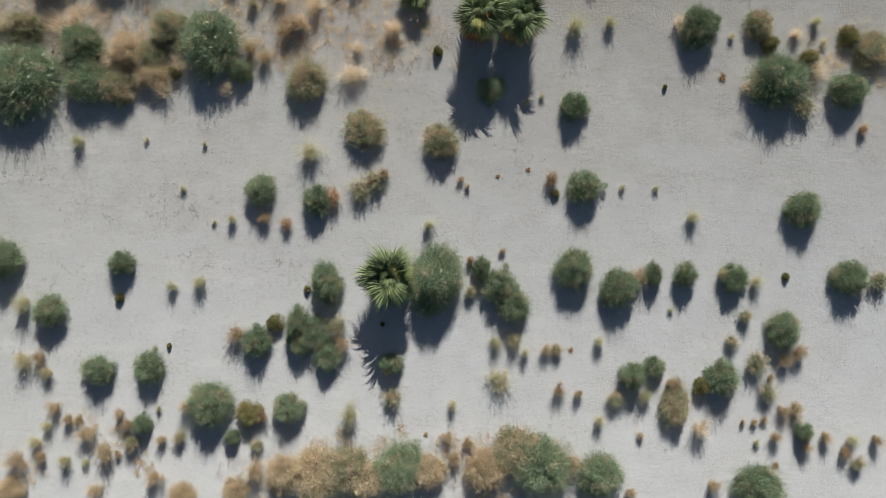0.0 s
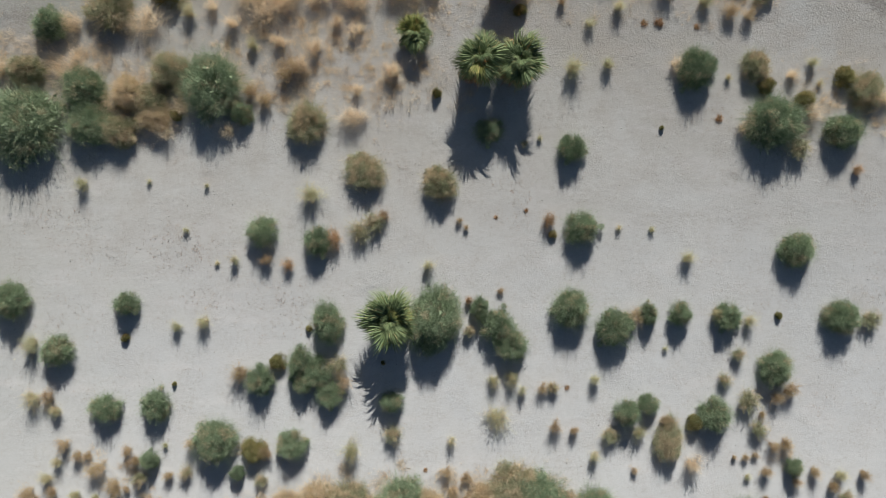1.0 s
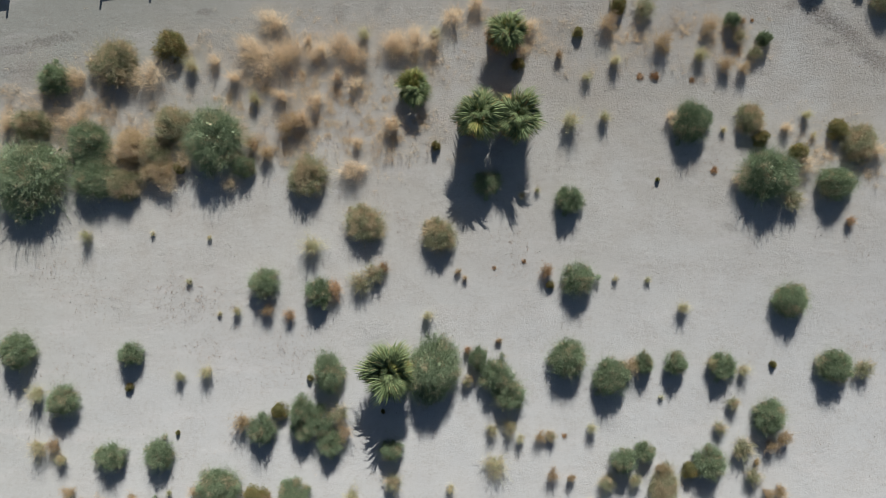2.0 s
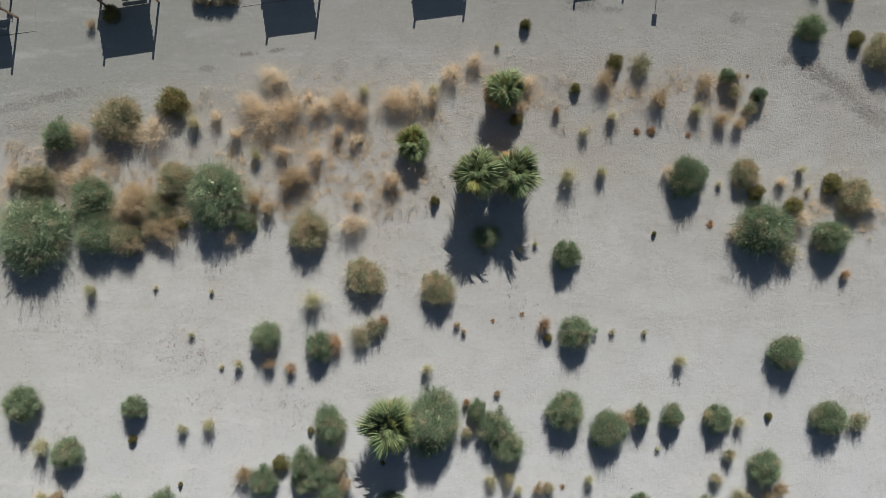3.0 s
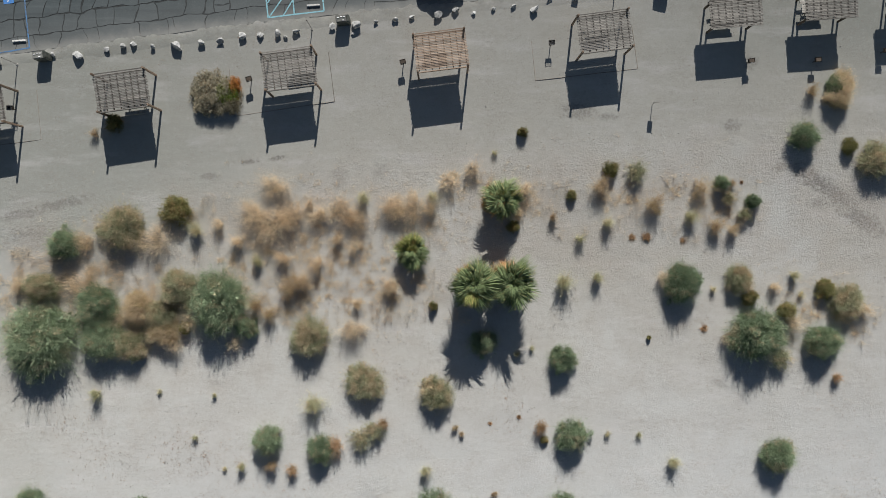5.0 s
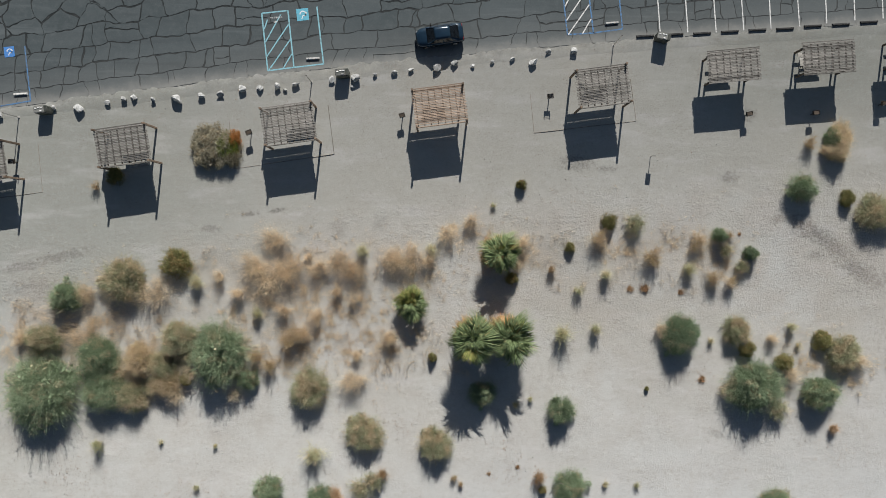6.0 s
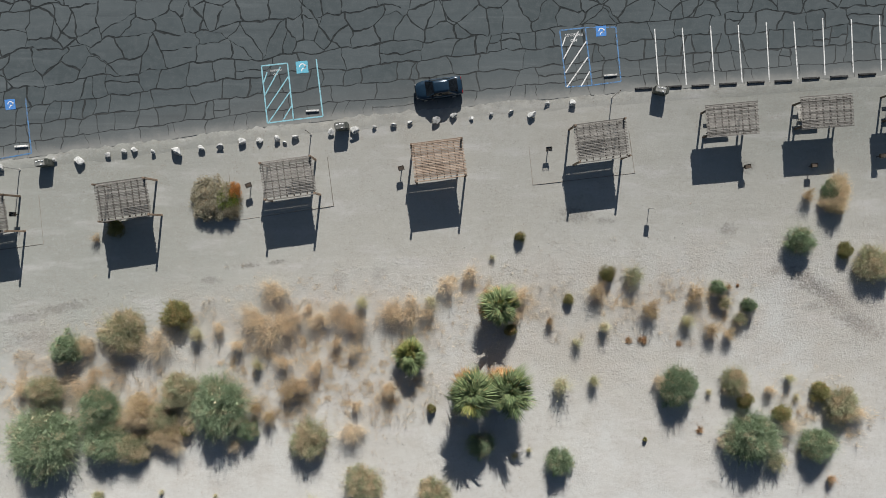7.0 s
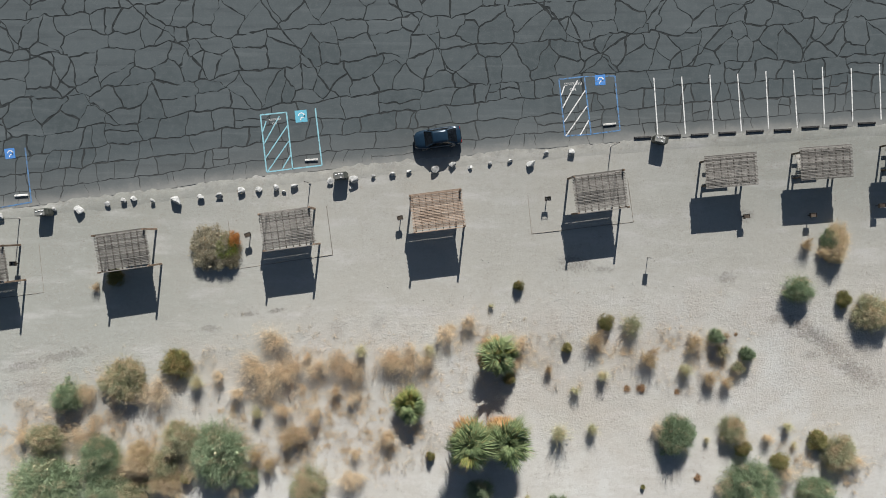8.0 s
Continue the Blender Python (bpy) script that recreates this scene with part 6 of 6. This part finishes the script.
plant("d", [
    (-8.37, 15.26, 1.09, 1.09, 0.52),
    (-4.54, 15.54, 1.20, 1.20, 0.55),
    (-12.47, 15.55, 1.20, 1.20, 0.55),
    (-27.48, 15.85, 1.42, 1.42, 0.59),
    (-6.45, 16.09, 1.20, 1.20, 0.55),
    (-13.83, 16.38, 1.31, 1.31, 0.57),
    (-35.67, 16.41, 1.36, 1.36, 0.58),
    (-40.53, 16.43, 2.18, 2.18, 0.74),
    (-1.80, 16.90, 0.87, 0.87, 0.47),
    (-10.55, 16.92, 1.31, 1.31, 0.57),
    (-18.19, 16.93, 1.42, 1.42, 0.59),
    (-32.39, 17.77, 1.20, 1.20, 0.55),
    (-19.82, 18.85, 1.20, 1.20, 0.55),
    (-4.53, 19.10, 0.98, 0.98, 0.49),
    (-7.26, 19.11, 1.31, 1.31, 0.57),
    (-9.44, 19.66, 1.20, 1.20, 0.55),
    (-16.53, 20.22, 1.53, 1.53, 0.62),
    (-13.26, 20.49, 1.31, 1.31, 0.57),
], 17)
plant("d", [
    (-3.98, 21.29, 1.20, 1.20, 0.55),
    (-7.25, 21.30, 1.09, 1.09, 0.52),
    (-11.62, 21.31, 1.42, 1.42, 0.59),
    (-0.15, 22.38, 0.98, 0.98, 0.49),
    (-2.88, 22.39, 1.42, 1.42, 0.59),
    (28.01, 23.44, 1.09, 1.09, 0.52),
    (25.53, 24.54, 1.20, 1.20, 0.55),
    (8.59, 24.56, 1.31, 1.31, 0.57),
    (16.51, 25.09, 1.09, 1.09, 0.52),
    (22.82, 25.63, 0.66, 0.66, 0.40),
    (18.43, 25.64, 0.98, 0.98, 0.49),
    (14.88, 25.64, 0.76, 0.76, 0.44),
    (4.77, 26.20, 0.98, 0.98, 0.49),
    (1.49, 26.21, 1.42, 1.42, 0.59),
], 18)
plant("q", [
    (2.53, -4.29, 0.51, 0.51, 0.92),
    (-14.11, -0.89, 0.71, 0.71, 1.09),
    (-9.87, 1.35, 0.81, 1.27, 1.31),
    (9.76, 3.07, 0.71, 0.96, 1.18),
    (-5.23, 3.53, 0.66, 0.66, 1.05),
    (38.44, 7.74, 0.61, 0.61, 1.01),
], 19)
plant("b", [
    (16.82, -24.87, 0.61, 0.61, 1.17),
    (-30.68, -24.65, 0.91, 0.91, 1.43),
    (24.29, -24.27, 0.71, 0.71, 1.26),
    (-25.41, -23.43, 0.91, 0.91, 1.43),
    (-16.57, -22.68, 1.11, 1.11, 1.58),
    (11.66, -22.33, 1.01, 1.01, 1.51),
    (-37.51, -21.92, 1.06, 1.06, 1.55),
    (1.12, -21.63, 0.91, 0.91, 1.43),
    (-35.50, -21.62, 0.61, 0.61, 1.17),
    (-28.75, -21.50, 0.46, 0.46, 1.01),
    (36.13, -21.30, 0.66, 0.66, 1.22),
    (-29.87, -21.18, 1.11, 1.11, 1.58),
    (32.76, -20.97, 0.51, 0.51, 1.07),
    (2.33, -20.42, 0.66, 0.66, 1.22),
    (39.12, -20.31, 0.61, 0.61, 1.17),
    (-24.93, -20.26, 0.56, 0.56, 1.12),
    (34.52, -20.05, 0.66, 0.66, 1.22),
    (30.00, -20.00, 0.61, 0.61, 1.17),
], 20)
plant("b", [
    (17.79, -19.96, 0.46, 0.46, 1.01),
    (0.42, -19.92, 0.66, 0.66, 1.22),
    (-31.35, -19.46, 1.06, 1.06, 1.55),
    (-27.86, -18.85, 0.71, 0.71, 1.26),
    (27.05, -18.73, 0.31, 0.31, 0.81),
    (28.13, -18.72, 0.41, 0.41, 0.95),
    (29.00, -18.52, 0.41, 0.41, 0.95),
    (-32.29, -18.38, 0.46, 0.46, 1.01),
    (-33.20, -18.36, 0.61, 0.61, 1.17),
    (-28.64, -18.02, 0.61, 0.61, 1.17),
    (-16.07, -18.01, 0.71, 0.71, 1.26),
    (30.64, -17.69, 0.66, 0.66, 1.22),
    (31.83, -17.48, 0.81, 0.81, 1.35),
    (-34.43, -17.36, 0.71, 0.71, 1.26),
    (-22.64, -17.26, 0.81, 0.81, 1.35),
    (12.19, -16.19, 0.51, 0.51, 1.07),
    (10.45, -15.77, 0.71, 0.71, 1.26),
    (20.59, -15.27, 0.71, 0.71, 1.26),
], 21)
plant("b", [
    (29.61, -14.68, 0.46, 0.46, 1.01),
    (30.95, -13.15, 0.71, 0.71, 1.26),
    (-35.84, -12.89, 0.86, 0.86, 1.39),
    (32.05, -12.34, 0.91, 0.91, 1.43),
    (9.26, -12.27, 0.61, 0.61, 1.17),
    (-8.95, -11.77, 0.91, 0.91, 1.43),
    (-18.22, -10.77, 1.06, 1.06, 1.55),
    (17.60, -5.58, 0.91, 0.91, 1.43),
    (5.43, -3.32, 0.41, 0.41, 0.95),
    (-16.02, -0.44, 0.71, 0.71, 1.26),
    (2.27, 2.44, 0.36, 0.36, 0.89),
    (1.60, 3.05, 0.41, 0.41, 0.95),
    (-16.26, 14.11, 0.91, 0.91, 1.43),
    (-17.55, 14.88, 0.81, 0.81, 1.35),
    (-13.88, 16.92, 1.26, 1.26, 1.69),
    (28.31, 22.10, 0.71, 0.71, 1.26),
    (26.63, 22.39, 0.98, 0.98, 1.48),
    (11.01, 23.37, 0.54, 0.54, 1.10),
], 22)
plant("b", [
    (20.73, 24.58, 1.14, 1.14, 1.60),
    (25.07, 26.03, 1.08, 1.08, 1.56),
    (15.58, 26.32, 1.03, 1.03, 1.52),
    (28.27, 26.56, 0.49, 0.49, 1.05),
    (-32.80, 31.38, 0.49, 0.49, 1.05),
    (35.85, 35.42, 0.71, 0.71, 1.26),
], 23)
plant("h", [
    (-0.52, -5.71, 2.74, 3.58, 3.57),
], 24)
plant("w", [
    (-22.98, -25.03, 1.26, 1.26, 1.57),
    (-18.28, -24.65, 1.26, 1.26, 1.57),
    (-38.02, -24.61, 1.31, 1.31, 1.60),
    (-6.60, -23.64, 1.82, 1.82, 1.89),
    (-14.06, -23.04, 1.71, 1.71, 1.84),
    (-11.30, -23.00, 2.41, 2.41, 2.18),
    (-1.22, -22.92, 1.61, 1.61, 1.78),
    (3.76, -22.75, 2.02, 2.02, 1.99),
    (-26.08, 12.37, 1.52, 1.31, 1.66),
    (-28.51, 14.59, 1.66, 1.66, 1.81),
    (38.20, 34.50, 1.41, 0.81, 1.45),
    (38.66, 35.80, 1.19, 1.84, 1.70),
], 25)
for sources in FORMS.values():
    for source in sources:
        for ob in (*source.children_recursive, source):
            bpy.data.objects.remove(ob)

ground_cover()
asphalt_plates(lot)
